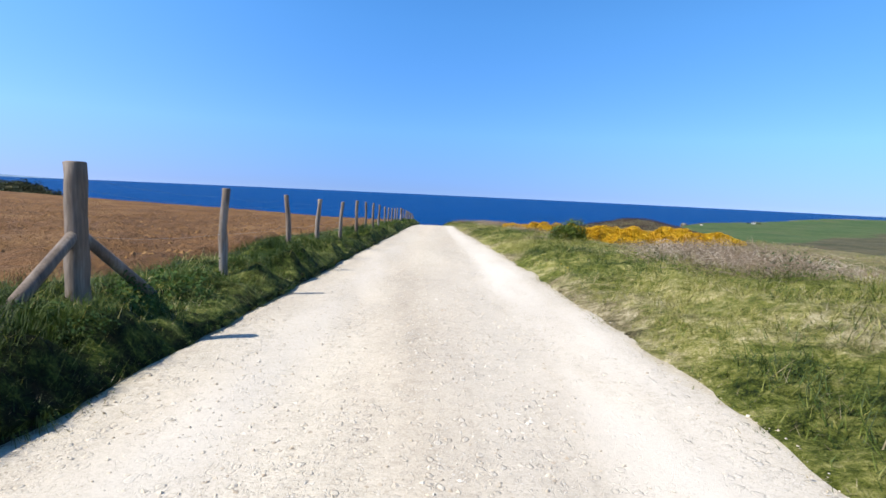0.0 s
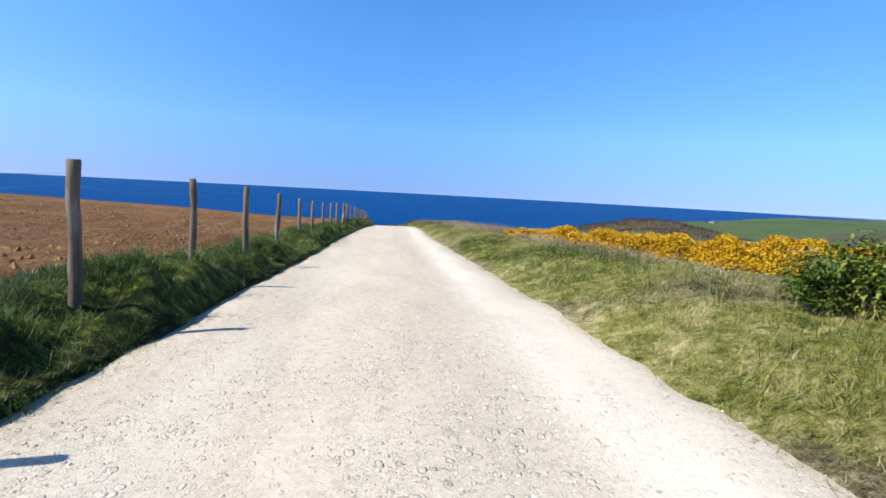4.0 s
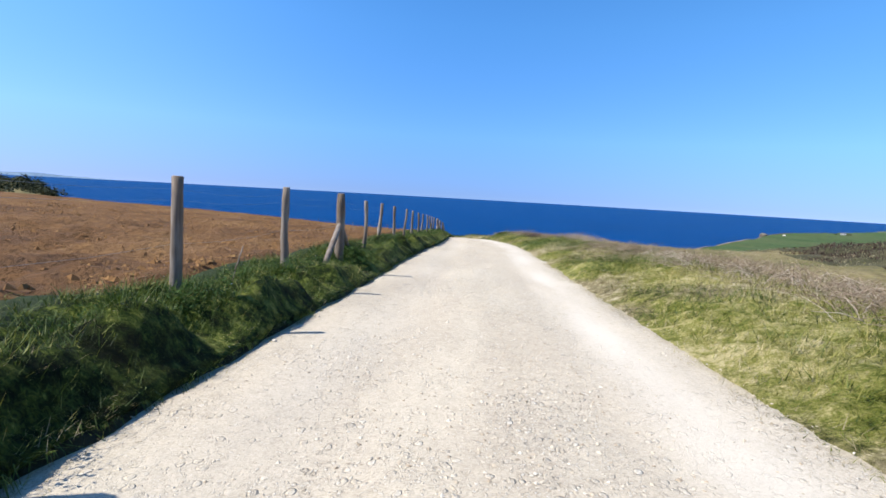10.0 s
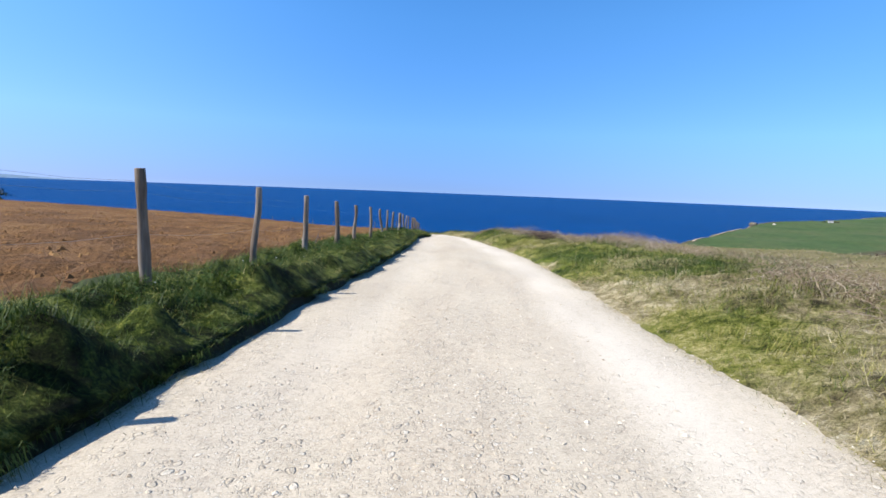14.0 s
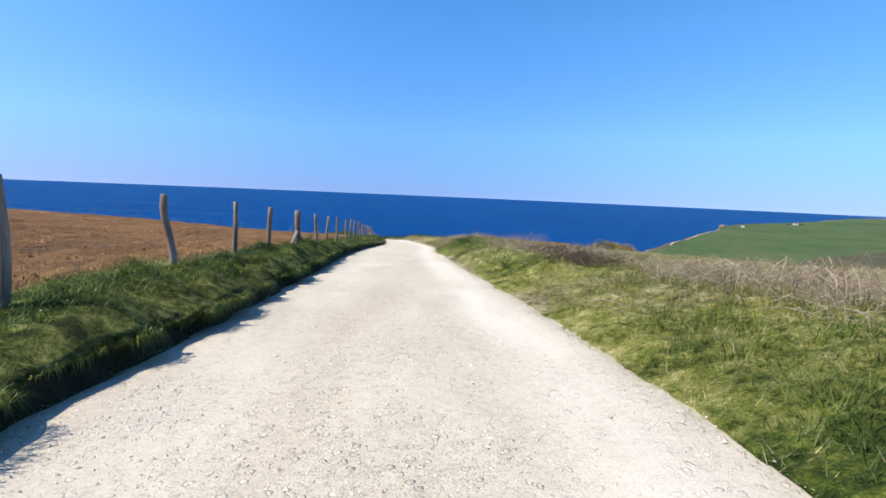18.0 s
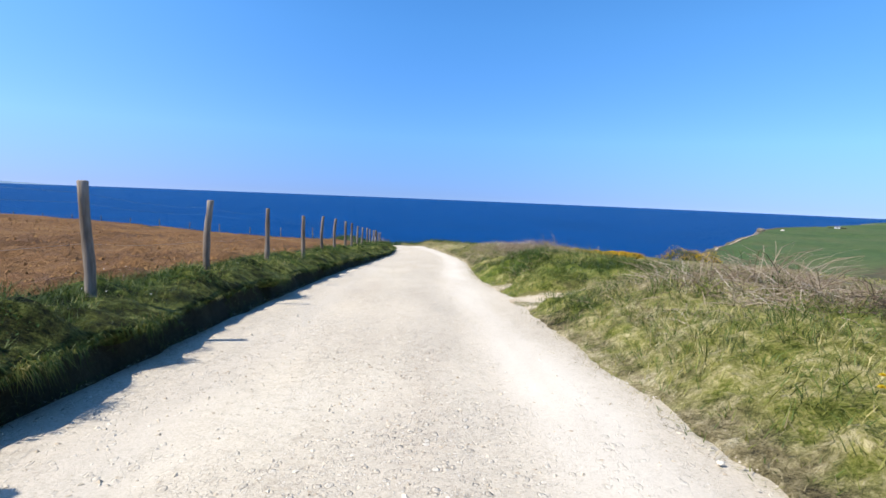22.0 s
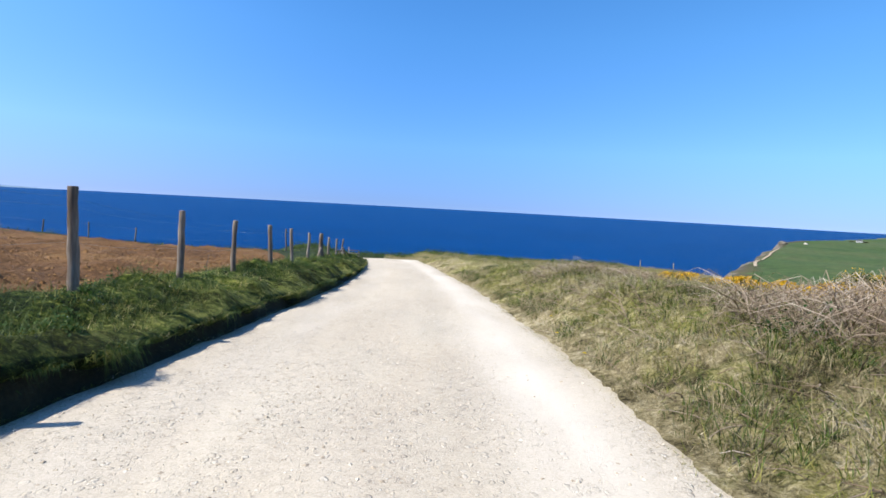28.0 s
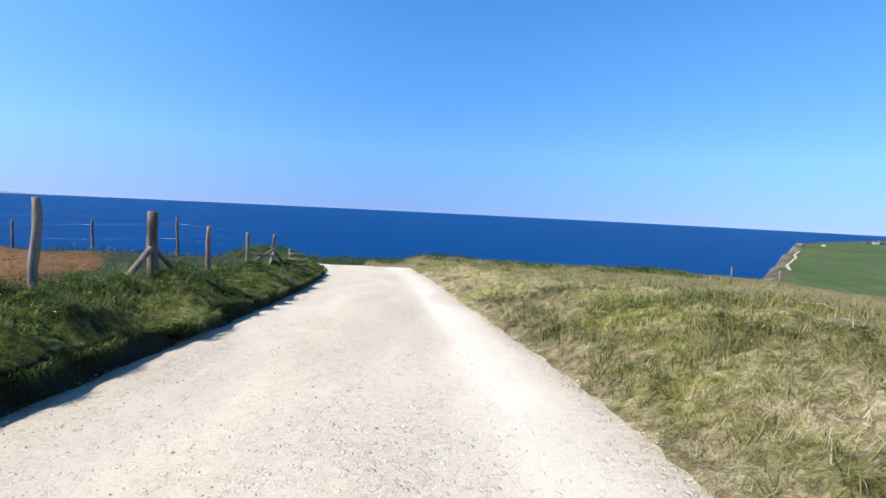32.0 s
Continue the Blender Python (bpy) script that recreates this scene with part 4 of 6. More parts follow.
# fence side: an uneven sward over the bank, its brow overhanging the cut face
bv_y = steps((-5, 24, 0.12), (24, 104, 0.10), (104, 118, 0.25))
bv_u = np.concatenate([[0.02], np.arange(0.02, 0.5, 0.05), np.arange(0.5, 1.75, 0.08)])
late = (0.22 + 0.78 * smooth((bv_y - 36) / 22))[:, None]
jut = late * (0.03 + 0.13 * clump(bv_y * 0, bv_y, 0.40, 43, 2.6) + 0.05 * rough_ground(bv_y, bv_y * 0, 0.2, 44))[:, None] * np.exp(-bv_u / 0.16)[None]
soil_u = bv_u[None] + 0.16 * late * np.exp(-bv_u / 0.10)[None]
by = np.repeat(bv_y[:, None], len(bv_u), 1)
soil_x = along(ROAD_LEFT, bv_y)[:, None] - soil_u
bx = along(ROAD_LEFT, bv_y)[:, None] - bv_u[None] + jut
lumps = bank_lumps(soil_x, by)
bz = land_height(soil_x, by) + 0.012 + lumps * smooth(0.2 + bv_u / 0.3)[None] * smooth((fence_off(by) + 0.45 - bv_u[None]) / 0.35) - 0.2 * smooth((bv_u[None] - fence_off(by) - 0.35) / 0.25) - 0.035 * late * np.exp(-bv_u / 0.05)[None]
bz[:, 0] -= 0.03 + 0.08 * late[:, 0]
bx[:, 0] -= 0.13 * late[:, 0]
bz[:, -1] -= 0.05
w = len(bv_u)
a = (np.arange(len(bv_y) - 1)[:, None] * w + np.arange(w - 1)[None]).ravel()
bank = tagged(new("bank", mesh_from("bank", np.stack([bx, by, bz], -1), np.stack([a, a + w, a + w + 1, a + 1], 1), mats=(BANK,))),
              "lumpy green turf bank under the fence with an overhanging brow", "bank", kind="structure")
# no drought here: the mask paints the brow and foot as sunlit turf
dry_or_lit = bank.data.attributes.new("dry", "FLOAT", "POINT")
dry_or_lit.data.foreach_set("value", np.clip(0.06 + 0.12 * (2 - 2 * late) * (bv_u < 0.6)[None] + late * 0.6 * np.exp(-((bv_u - 0.18) / 0.34) ** 2)[None] + 0.25 * rough_ground(soil_x, by, 1.1, 47), 0, 1).astype(np.float32).ravel())

# fence side: lush bank in clumps, thickest under the wires
cx, cy, off = strew(17000, -6, 112, -1, (0.0, 1.7), 0.9)
wide = np.interp(cy, [-8, 20, 40, 60, 80, 100, 121], [1.8, 1.45, 1.35, 1.5, 1.4, 2.2, 2.2])
big = clump(cx, cy, 0.75, 51, 2.6)
keep = (off < np.minimum(wide, fence_off(cy) + 0.5)) & (rs.uniform(0, 1, len(cx)) < 0.25 + 0.75 * big) & near_most(cy, 0.5)
cx, cy, off, big = cx[keep], cy[keep], off[keep], big[keep]
late = smooth((cy - 30) / 20)
tall = (0.05 + 0.02 * smooth(off / 0.4) + 0.11 * big ** 2 * smooth((off - 0.30 + 0.18 * late) / 0.35) * (1 - 0.75 * smooth((off - fence_off(cy) + 0.05) / 0.25)) * (1 - 0.5 * late) + 0.06 * late * big * (off < 0.3)) * rs.uniform(0.7, 1.25, len(cx))
tall = tall * (1 - 0.35 * smooth((cy - 70) / 12))
tuft_grass("verge_grass", "lush dark green grass clumps on the bank under the fence", cx, cy, 15, 0.03 + 0.22 * tall, tall, rs.uniform(0.4, 1.1, len(cx)), (0.0035, 0.007), LUSH)
# taller clumps where the fence starts
cx, cy, off = strew(4200, -5, 46, -1, (0.28, 0.75), 1.0)
big = clump(cx, cy, 0.75, 51, 2.6)
keep = rs.uniform(0, 1, len(cx)) < 0.1 + 0.9 * big ** 1.5
cx, cy, big = cx[keep], cy[keep], big[keep]
tall = (0.05 + 0.10 * big) * rs.uniform(0.7, 1.25, len(cx)) * (1 - 0.45 * smooth((cy - 24) / 10))
tuft_grass("verge_grass", "tall upright green grass clumps under the fence", cx, cy, 15, 0.02 + 0.2 * tall, tall, rs.uniform(0.2, 0.8, len(cx)), (0.0035, 0.007), LUSH)
# sunlit paler grass on the bank top
cx, cy, off = strew(3400, -6, 119, -1, (0.05, 1.3), 0.9)
keep = rs.uniform(0, 1, len(cx)) < 0.1 + 0.9 * clump(cx, cy, 1.3, 52, 2.2) * np.where(cy > 40, 1.0, 0.55)
cx, cy, off = cx[keep], cy[keep], off[keep]
tall = (0.04 + 0.04 * smooth(off / 0.5)) * rs.uniform(0.7, 1.3, len(cx))
tuft_grass("verge_grass", "yellow-green grass mixed into the bank", cx, cy, 12, 0.04 + 0.3 * tall, tall, rs.uniform(0.8, 1.8, len(cx)), (0.0035, 0.007), MEADOW)
# clumps of grass hanging over the brow of the cut face
def brow_grass(label, count, per, material, reach, fall, early=0.7):
    cy = rs.uniform(-4, 116, count)
    lip = clump(cy * 0, cy, 0.40, 43, 2.6)
    keep = rs.uniform(0, 1, count) < (0.3 + 0.7 * lip) * np.where(cy > 103, 0.5, 1) * (early + (1 - early) * smooth((cy - 45) / 16))
    cy, lip = cy[keep], lip[keep]
    m = len(cy)
    y = (cy[:, None] + rs.normal(0, 0.035, (m, per))).ravel()
    off = np.abs(((0.16 * rs.uniform(0, 1, m) ** 1.6)[:, None] + rs.normal(0, 0.03, (m, per))).ravel())
    n = m * per
    grown = 0.22 + 0.78 * smooth((y - 36) / 22)
    over = grown * (0.03 + 0.13 * clump(y * 0, y, 0.40, 43, 2.6) + 0.05 * rough_ground(y, y * 0, 0.2, 44)) * np.exp(-off / 0.16)
    x = along(ROAD_LEFT, y) - off + over
    root = land_height(along(ROAD_LEFT, y) - off - 0.16 * grown * np.exp(-off / 0.10), y)
    size = (0.45 + 0.55 * grown) * (np.repeat(0.6 + 0.7 * lip, per)) * rs.uniform(reach[0], reach[1], n)
    head = np.repeat(rs.uniform(-0.7, 0.7, m), per) + rs.normal(0, 0.55, n)
    d = np.stack([np.cos(head), np.sin(head), np.zeros(n)], 1) * size[:, None]
    side = np.stack([-np.sin(head), np.cos(head), np.zeros(n)], 1) * rs.uniform(0.0016, 0.0034, n)[:, None]
    base = np.stack([x, y, root - 0.015], 1)
    mid, tip = base + d * 0.45, base + d
    mid[:, 2] += size * rs.uniform(0.15, 0.6, n)
    tip[:, 2] += size * rs.uniform(fall[0], fall[1], n)
    v = np.stack([base, mid + side, tip, mid - side], 1).reshape(-1, 3)
    tagged(new("hanging_grass", mesh_from("hanging_grass", v, np.arange(n)[:, None] * 4 + np.array([[0, 1, 2, 3]]), mats=(material,), smooth_faces=False)), label, "grass", kind="stuff")


brow_grass("long dark grass hanging over the cut bank", 4600, 16, LUSH, (0.04, 0.13), (-1.3, 0.2), 0.45)
brow_grass("sunlit yellow-green grass along the brow of the bank", 3600, 18, MEADOW, (0.03, 0.10), (-0.8, 0.6), 0.08)
# shaded grass and roots on the cut face itself
n = 16000
y = rs.uniform(28, 112, n)
x = along(ROAD_LEFT, y) - rs.uniform(-0.04, 0.16, n)
mat("hanging_grass", "thin shaded grass on the cut face of the bank", x, y, rs.uniform(0.04, 0.10, n), LUSH, (0.005, 0.010), rs.uniform(-1.2, 1.2, n), (-0.5, 0.7), (-0.02, 0.03))
x, y, off = strew(170000, -7, 112, -1, (0.02, 1.4), 1.0)
keep = (rs.uniform(0, 1, len(x)) < 0.15 + 0.85 * clump(x, y, 0.4, 53, 2.2)) & near_most(y) & (off > 0.16 * smooth((y - 51) / 16)) & (off < fence_off(y) + 0.5)
x, y = x[keep], y[keep]
mat("matted_grass", "short green grass on the fence bank", x, y, rs.uniform(0.04, 0.10, len(x)), LUSH, (0.0035, 0.007), None, (0.3, 1.8))
x, y, off = strew(60000, -7, 112, -1, (0.03, 1.4), 1.0)
keep = (rs.uniform(0, 1, len(x)) < clump(x, y, 0.9, 54, 2.4) + 0.6 * smooth((y - 55) / 12) * (off < 0.55)) & near_most(y) & (off < fence_off(y) + 0.5)
x, y = x[keep], y[keep]
mat("matted_grass", "paler sunlit grass on the fence bank", x, y, rs.uniform(0.04, 0.09, len(x)), MEADOW, (0.0035, 0.007), None, (0.3, 1.6))


# low trodden grass along the foot of the first bank
n = 36000
y = -4 + 62 * rs.uniform(0, 1, n)
off = np.abs(rs.normal(0, 0.22, n)) - 0.05
keep = rs.uniform(0, 1, n) < (1 - smooth((y - 44) / 14)) * (0.3 + 0.7 * clump(off, y, 0.35, 55, 2.0))
y, off = y[keep], off[keep]
x = along(ROAD_LEFT, y) - off
pick = rs.uniform(0, 1, len(x)) < 0.35 + 0.4 * np.clip(1 - off / 0.2, 0, 1)
for flag, mt, lb in ((pick, STRAW, "dusty bleached grass along the foot of the bank"), (~pick, MEADOW, "low olive grass along the foot of the bank")):
    mat("matted_grass", lb, x[flag], y[flag], rs.uniform(0.03, 0.08, flag.sum()), mt, (0.003, 0.006), None, (0.1, 0.9), (-0.005, 0.02))

# dusty dead wisps that creep from both edges over the gravel
n = 44000
y = -4 + 112 * rs.uniform(0, 1, n)
inside = np.abs(rs.normal(0, 0.10, n))
seaward = rs.uniform(0, 1, n) < 0.55
keep = (rs.uniform(0, 1, n) < 0.15 + 0.85 * clump(seaward * 9.0, y, 0.5, 57, 2.2)) & ~(seaward & (y > 70.5) & (y < 76.5))
y, inside, seaward = y[keep], inside[keep], seaward[keep]
x = np.where(seaward, along(ROAD_RIGHT, y) - inside, along(ROAD_LEFT, y) + inside)
for flag, mt, lb in ((inside < 0.06, MEADOW, "low olive wisps of grass at the edges of the gravel"), (inside >= 0.06, STRAW, "dusty dead wisps of grass on the edges of the gravel")):
    mat("matted_dry_grass", lb, x[flag], y[flag], rs.uniform(0.02, 0.055, flag.sum()), mt, (0.003, 0.006), None, (0.0, 0.6), (0.036, 0.052))

# the seaward sward: an uneven carpet of tussocks from the lane's edge to the heath
sv_y = steps((-5, 24, 0.12), (24, 100, 0.10), (100, 118, 0.25))
sv_u = np.concatenate([np.arange(-0.03, 0.5, 0.06), np.arange(0.5, 2.6, 0.085), np.arange(2.6, 5.2, 0.17)])
sx = along(ROAD_RIGHT, sv_y)[:, None] + sv_u[None] + (0.05 * rough_ground(sv_y, sv_y * 0, 0.45, 68) + 0.035 * rough_ground(sv_y, sv_y * 0, 0.2, 71))[:, None] * (sv_u < 0.3)[None] - 0.05 * clump(sv_y, sv_y * 0, 1.1, 77, 2.4)[:, None] * np.clip(1 - sv_u / 0.5, 0, 1)[None] * np.where((sv_y > 70.5) & (sv_y < 78.5), 0, 1)[:, None]
sy = np.repeat(sv_y[:, None], len(sv_u), 1)
lumps = verge_lumps(sx, sy)
grow = smooth((sv_u + 0.10) / 0.5)[None] * smooth((5.1 - sv_u) / 0.6)[None]
sz = land_height(sx, sy) + 0.012 + lumps * grow - 0.09 * smooth(side_path(sx, sy) * 2.2)
sz[:, 0] -= 0.05
sz[:, -1] -= 0.06
w = len(sv_u)
a = (np.arange(len(sv_y) - 1)[:, None] * w + np.arange(w - 1)[None]).ravel()
sward = tagged(new("verge", mesh_from("verge", np.stack([sx, sy, sz], -1), np.stack([a, a + 1, a + w + 1, a + w], 1), mats=(SWARD,))),
               "uneven matted grass verge along the seaward side of the lane", "verge", kind="structure")
dry_or_lit = sward.data.attributes.new("dry", "FLOAT", "POINT")
dry_or_lit.data.foreach_set("value", np.clip(1.2 * dryness(sx, sy) - 0.25 + 0.45 * np.clip(1 - sv_u / 0.4, 0, 1)[None], 0, 1).astype(np.float32).ravel())

fresh = sward.data.attributes.new("lush", "FLOAT", "POINT")
fresh.data.foreach_set("value", lushness(sx, sy).astype(np.float32).ravel())

# heath side: matted meadow strip with dry patches
cx, cy, off = strew(21000, -7, 120, 1, (-0.02, 5.0), 0.95)
big = clump(cx, cy, 0.8, 62, 1.9)
keep = (rs.uniform(0, 1, len(cx)) < (0.35 + 0.65 * big) * (0.3 + 0.7 * smooth(off / 0.3))) & (side_path(cx, cy) < 0.3) & near_most(cy, 0.5)
cx, cy, off, big = cx[keep], cy[keep], off[keep], big[keep]
tall = (0.04 + 0.035 * smooth(off / 0.5) + 0.14 * big ** 2 * smooth((off - 0.1) / 1.0)) * rs.uniform(0.7, 1.3, len(cx))
tall = tall * (1 - 0.6 * np.exp(-(((cx - 3.1) / 0.7) ** 2 + ((cy - 76.2) / 0.7) ** 2))) * (1 + 0.5 * smooth((cy - 80) / 3) * big) * (1 + 0.15 * smooth((cy - 73) / 2) * (1 - smooth((cy - 80) / 4)))
lean = rs.uniform(0.7, 2.0, len(cx))
is_dry = rs.uniform(0, 1, len(cx)) < np.clip(1.5 * dryness(cx, cy) - 0.7, 0.04, 0.8)
g = ~is_dry
is_fresh = g & (rs.uniform(0, 1, len(cx)) < lushness(cx, cy))
g = g & ~is_fresh
tuft_grass("meadow_grass", "fresh dark green grass tufts in the verge", cx[is_fresh], cy[is_fresh], 12, 0.03 + 0.4 * tall[is_fresh], tall[is_fresh] * 1.15, lean[is_fresh] * 0.7, (0.004, 0.009), LUSH)
tuft_grass("meadow_grass", "olive green grass tufts beside the lane", cx[g], cy[g], 10, 0.03 + 0.45 * tall[g], tall[g], lean[g], (0.003, 0.007), MEADOW)
tuft_grass("dry_grass", "bleached dry grass in patches beside the lane", cx[is_dry], cy[is_dry], 12, 0.03 + 0.45 * tall[is_dry], tall[is_dry], lean[is_dry], (0.003, 0.007), STRAW)
x, y, off = strew(330000, -6, 118, 1, (-0.12, 4.0), 1.35)
lump = clump(x, y, 0.28, 67, 2.2)
keep = (side_path(x, y) < 0.45 + 0.4 * rs.uniform(-1, 1, len(x))) & (rs.uniform(0, 1, len(x)) < (0.06 + 0.94 * smooth((off + 0.16) / 0.42)) * (0.45 + 0.55 * lump)) & near_most(y)
x, y, off, lump = x[keep], y[keep], off[keep], lump[keep]
ln = rs.uniform(0.05, 0.13, len(x)) * (0.5 + 0.5 * smooth(off / 0.5)) * (0.6 + 0.7 * lump)
is_dry = rs.uniform(0, 1, len(x)) < np.clip(1.5 * dryness(x, y) - 0.65, 0.05, 0.85) + 0.40 * np.clip(1 - off / 0.35, 0, 1)
is_fresh = ~is_dry & (rs.uniform(0, 1, len(x)) < 1.2 * lushness(x, y))
mat("matted_grass", "fresh dark green grass in the verge", x[is_fresh], y[is_fresh], ln[is_fresh], LUSH, (0.004, 0.009), None, (0.3, 1.4), (0.01, 0.05))
is_olive = ~is_dry & ~is_fresh
mat("matted_grass", "matted olive grass covering the verge", x[is_olive], y[is_olive], ln[is_olive], MEADOW, (0.003, 0.008), None, (0.3, 1.4), (0.01, 0.05))
mat("matted_dry_grass", "matted dead straw in the verge", x[is_dry], y[is_dry], ln[is_dry], STRAW, (0.003, 0.007), None, (0.2, 1.2), (0.01, 0.05))

# thin grass that holds on in the sandy gap
n = 170
cx, cy = rs.normal(2.5, 0.36, n), rs.normal(72.6, 0.14, n)
tuft_grass("meadow_grass", "thin trodden grass growing in the sandy gap", cx, cy, 12, np.full(n, 0.05), rs.uniform(0.02, 0.05, n), rs.uniform(0.6, 1.6, n), (0.003, 0.006), MEADOW)

# rough dead tussocks on the last stretch of the verge
cx, cy, off = strew(4400, 79, 104, 1, (0.15, 3.4), 1.1)
big = clump(cx, cy, 0.5, 73, 2.4)
keep = rs.uniform(0, 1, len(cx)) < 0.15 + 0.85 * big
cx, cy, big = cx[keep], cy[keep], big[keep]
tall = (0.07 + 0.11 * big) * rs.uniform(0.7, 1.3, len(cx))
half = rs.uniform(0, 1, len(cx)) < 0.4
tuft_grass("dry_grass", "rough dead grass tussocks", cx[half], cy[half], 15, 0.02 + 0.4 * tall[half], tall[half], rs.uniform(0.4, 1.6, half.sum()), (0.003, 0.007), STRAW)
tuft_grass("meadow_grass", "dark olive grass tussocks", cx[~half], cy[~half], 15, 0.02 + 0.4 * tall[~half], tall[~half], rs.uniform(0.4, 1.4, (~half).sum()), (0.003, 0.008), LUSH)

# coarser heath further out
x, y, off = strew(60000, -8, 135, 1, (4.4, 17), 1.4)
keep = rs.uniform(0, 1, len(x)) < (0.25 + 0.75 * clump(x, y, 1.6, 63)) * (1 - side_path(x, y))
x, y, off = x[keep], y[keep], off[keep]
h = (0.07 + 0.11 * clump(x, y, 1.1, 64)) * rs.uniform(0.6, 1.3, len(x))
is_dry = rs.uniform(0, 1, len(x)) < np.clip(0.35 + 0.5 * rough_ground(x, y, 4, 65) + 0.5 * smooth((y - 33) / 5) * (1 - smooth((y - 60) / 8)), 0.1, 0.95)
for flag, nm, lb, mt in ((~is_dry, "heath_grass", "rough olive heath grass", MEADOW), (is_dry, "heath_grass", "bleached tussocks on the heath", STRAW)):
    grass(nm, lb, x[flag], y[flag], h[flag], 0.05 + h[flag] * rs.uniform(0.4, 1.8, flag.sum()), rs.uniform(0.012, 0.024, flag.sum()), mt)
# sea end and field margins
x = np.concatenate([rs.uniform(-40, -2.5, 15000), rs.uniform(-3, 22, 11000)])
y = np.concatenate([rs.uniform(101.5, 128, 15000), rs.uniform(120, 140, 11000)])
keep = ~((x > along(ROAD_LEFT, y) - 0.05) & (x < along(ROAD_RIGHT, y) + 0.05)) & (y < along(COAST, x) - 2) & ((x > -4.2) | (y > 106))
x, y = x[keep], y[keep]
h = (0.08 + 0.12 * clump(x, y, 1.4, 66)) * rs.uniform(0.6, 1.3, len(x))
for flag, mt, lb in ((x < 0, LUSH, "green grass at the seaward end of the field"), (x >= 0, MEADOW, "short yellow-green cliff-top grass")):
    grass("cliff_grass", lb, x[flag], y[flag], h[flag], h[flag] * rs.uniform(0.3, 1.0, flag.sum()), rs.uniform(0.014, 0.03, flag.sum()), mt)


def leaf_cloud(centre, spread, count, size, flat=0.6, dome=True):
    """Small folded leaves spread through a low dome."""
    v = rs.normal(0, 1, (count, 3))
    v /= np.linalg.norm(v, axis=1)[:, None]
    r = rs.uniform(0.35, 1.0, count) ** 0.5
    lump = 1 + 0.22 * np.sin(v[:, 0] * 5 + v[:, 1] * 4) + 0.15 * np.sin(v[:, 2] * 7 + v[:, 0] * 3)
    pos = v * (r * lump)[:, None] * np.array(spread)
    if dome:
        pos[:, 2] = np.abs(pos[:, 2])
    pos += np.array(centre)
    a, tilt = rs.uniform(0, 2 * math.pi, count), rs.uniform(-0.9, 0.9, count)
    d = np.stack([np.cos(a) * np.cos(tilt), np.sin(a) * np.cos(tilt), np.sin(tilt)], 1)
    s = np.stack([-np.sin(a), np.cos(a), rs.uniform(-0.4, 0.4, count)], 1)
    ln = size * rs.uniform(0.6, 1.3, count)
    d, s = d * ln[:, None], s * (ln * flat * 0.5)[:, None]
    sag = np.array([0, 0, -0.18])[None, :] * ln[:, None]
    verts = np.stack([pos, pos + d * 0.5 + s, pos + d + sag, pos + d * 0.5 - s], 1).reshape(-1, 3)
    return verts, np.arange(count)[:, None] * 4 + np.array([[0, 1, 2, 3]])


def merged(pieces):
    verts, faces, n = [], [], 0
    for v, f in pieces:
        verts.append(v)
        faces.append(f + n)
        n += len(v)
    return np.concatenate(verts), np.concatenate(faces)


# dock, nettle and alexanders clumps in the banks
for side, count, nm, lb in ((-1, 380, "broadleaf_weeds", "dark broad-leaved weeds in the fence bank"), (1, 26, "broadleaf_weeds", "low broad-leaved weeds in the verge")):
    x, y, off = strew(count, -4, 118, side, (0.25, 1.9) if side < 0 else (0.4, 4.5))
    keep = (side_path(x, y) < 0.1) & ((side > 0) | (off < fence_off(y) + 0.1))
    pieces = [leaf_cloud((a, b, float(turf_height(a, b))), (rs.uniform(0.12, 0.34), rs.uniform(0.12, 0.34), rs.uniform(0.12, 0.30) * (0.5 if side < 0 and b > 78 else 0.8)), rs.randint(90, 200), rs.uniform(0.018, 0.040))
              for a, b in zip(x[keep], y[keep])]
    v, f = merged(pieces)
    tagged(new(nm, mesh_from(nm, v, f, mats=(BROAD,), smooth_faces=False)), lb, "weeds", kind="stuff")


# dark weeds grown up round the strainer posts and their braces
for k in STRAINERS[:3]:
    pieces = []
    for dx, dy, wide, high in ((0.10, 0.35, 0.16, 0.20), (0.16, 0.75, 0.20, 0.26), (0.28, 1.05, 0.22, 0.20), (0.30, 0.15, 0.20, 0.14), (0.12, -0.5, 0.16, 0.14)):
        x, y = POST_X[k] + dx, POST_Y[k] + dy
        pieces.append(leaf_cloud((x, y, float(turf_height(x, y)) - 0.03), (wide, wide * 1.2, high), 210, 0.045))
    v, f = merged(pieces)
    tagged(new("broadleaf_weeds", mesh_from("broadleaf_weeds", v, f, mats=(BROAD,), smooth_faces=False)), "dark leafy weeds climbing round a braced fence post", "weeds", kind="stuff")


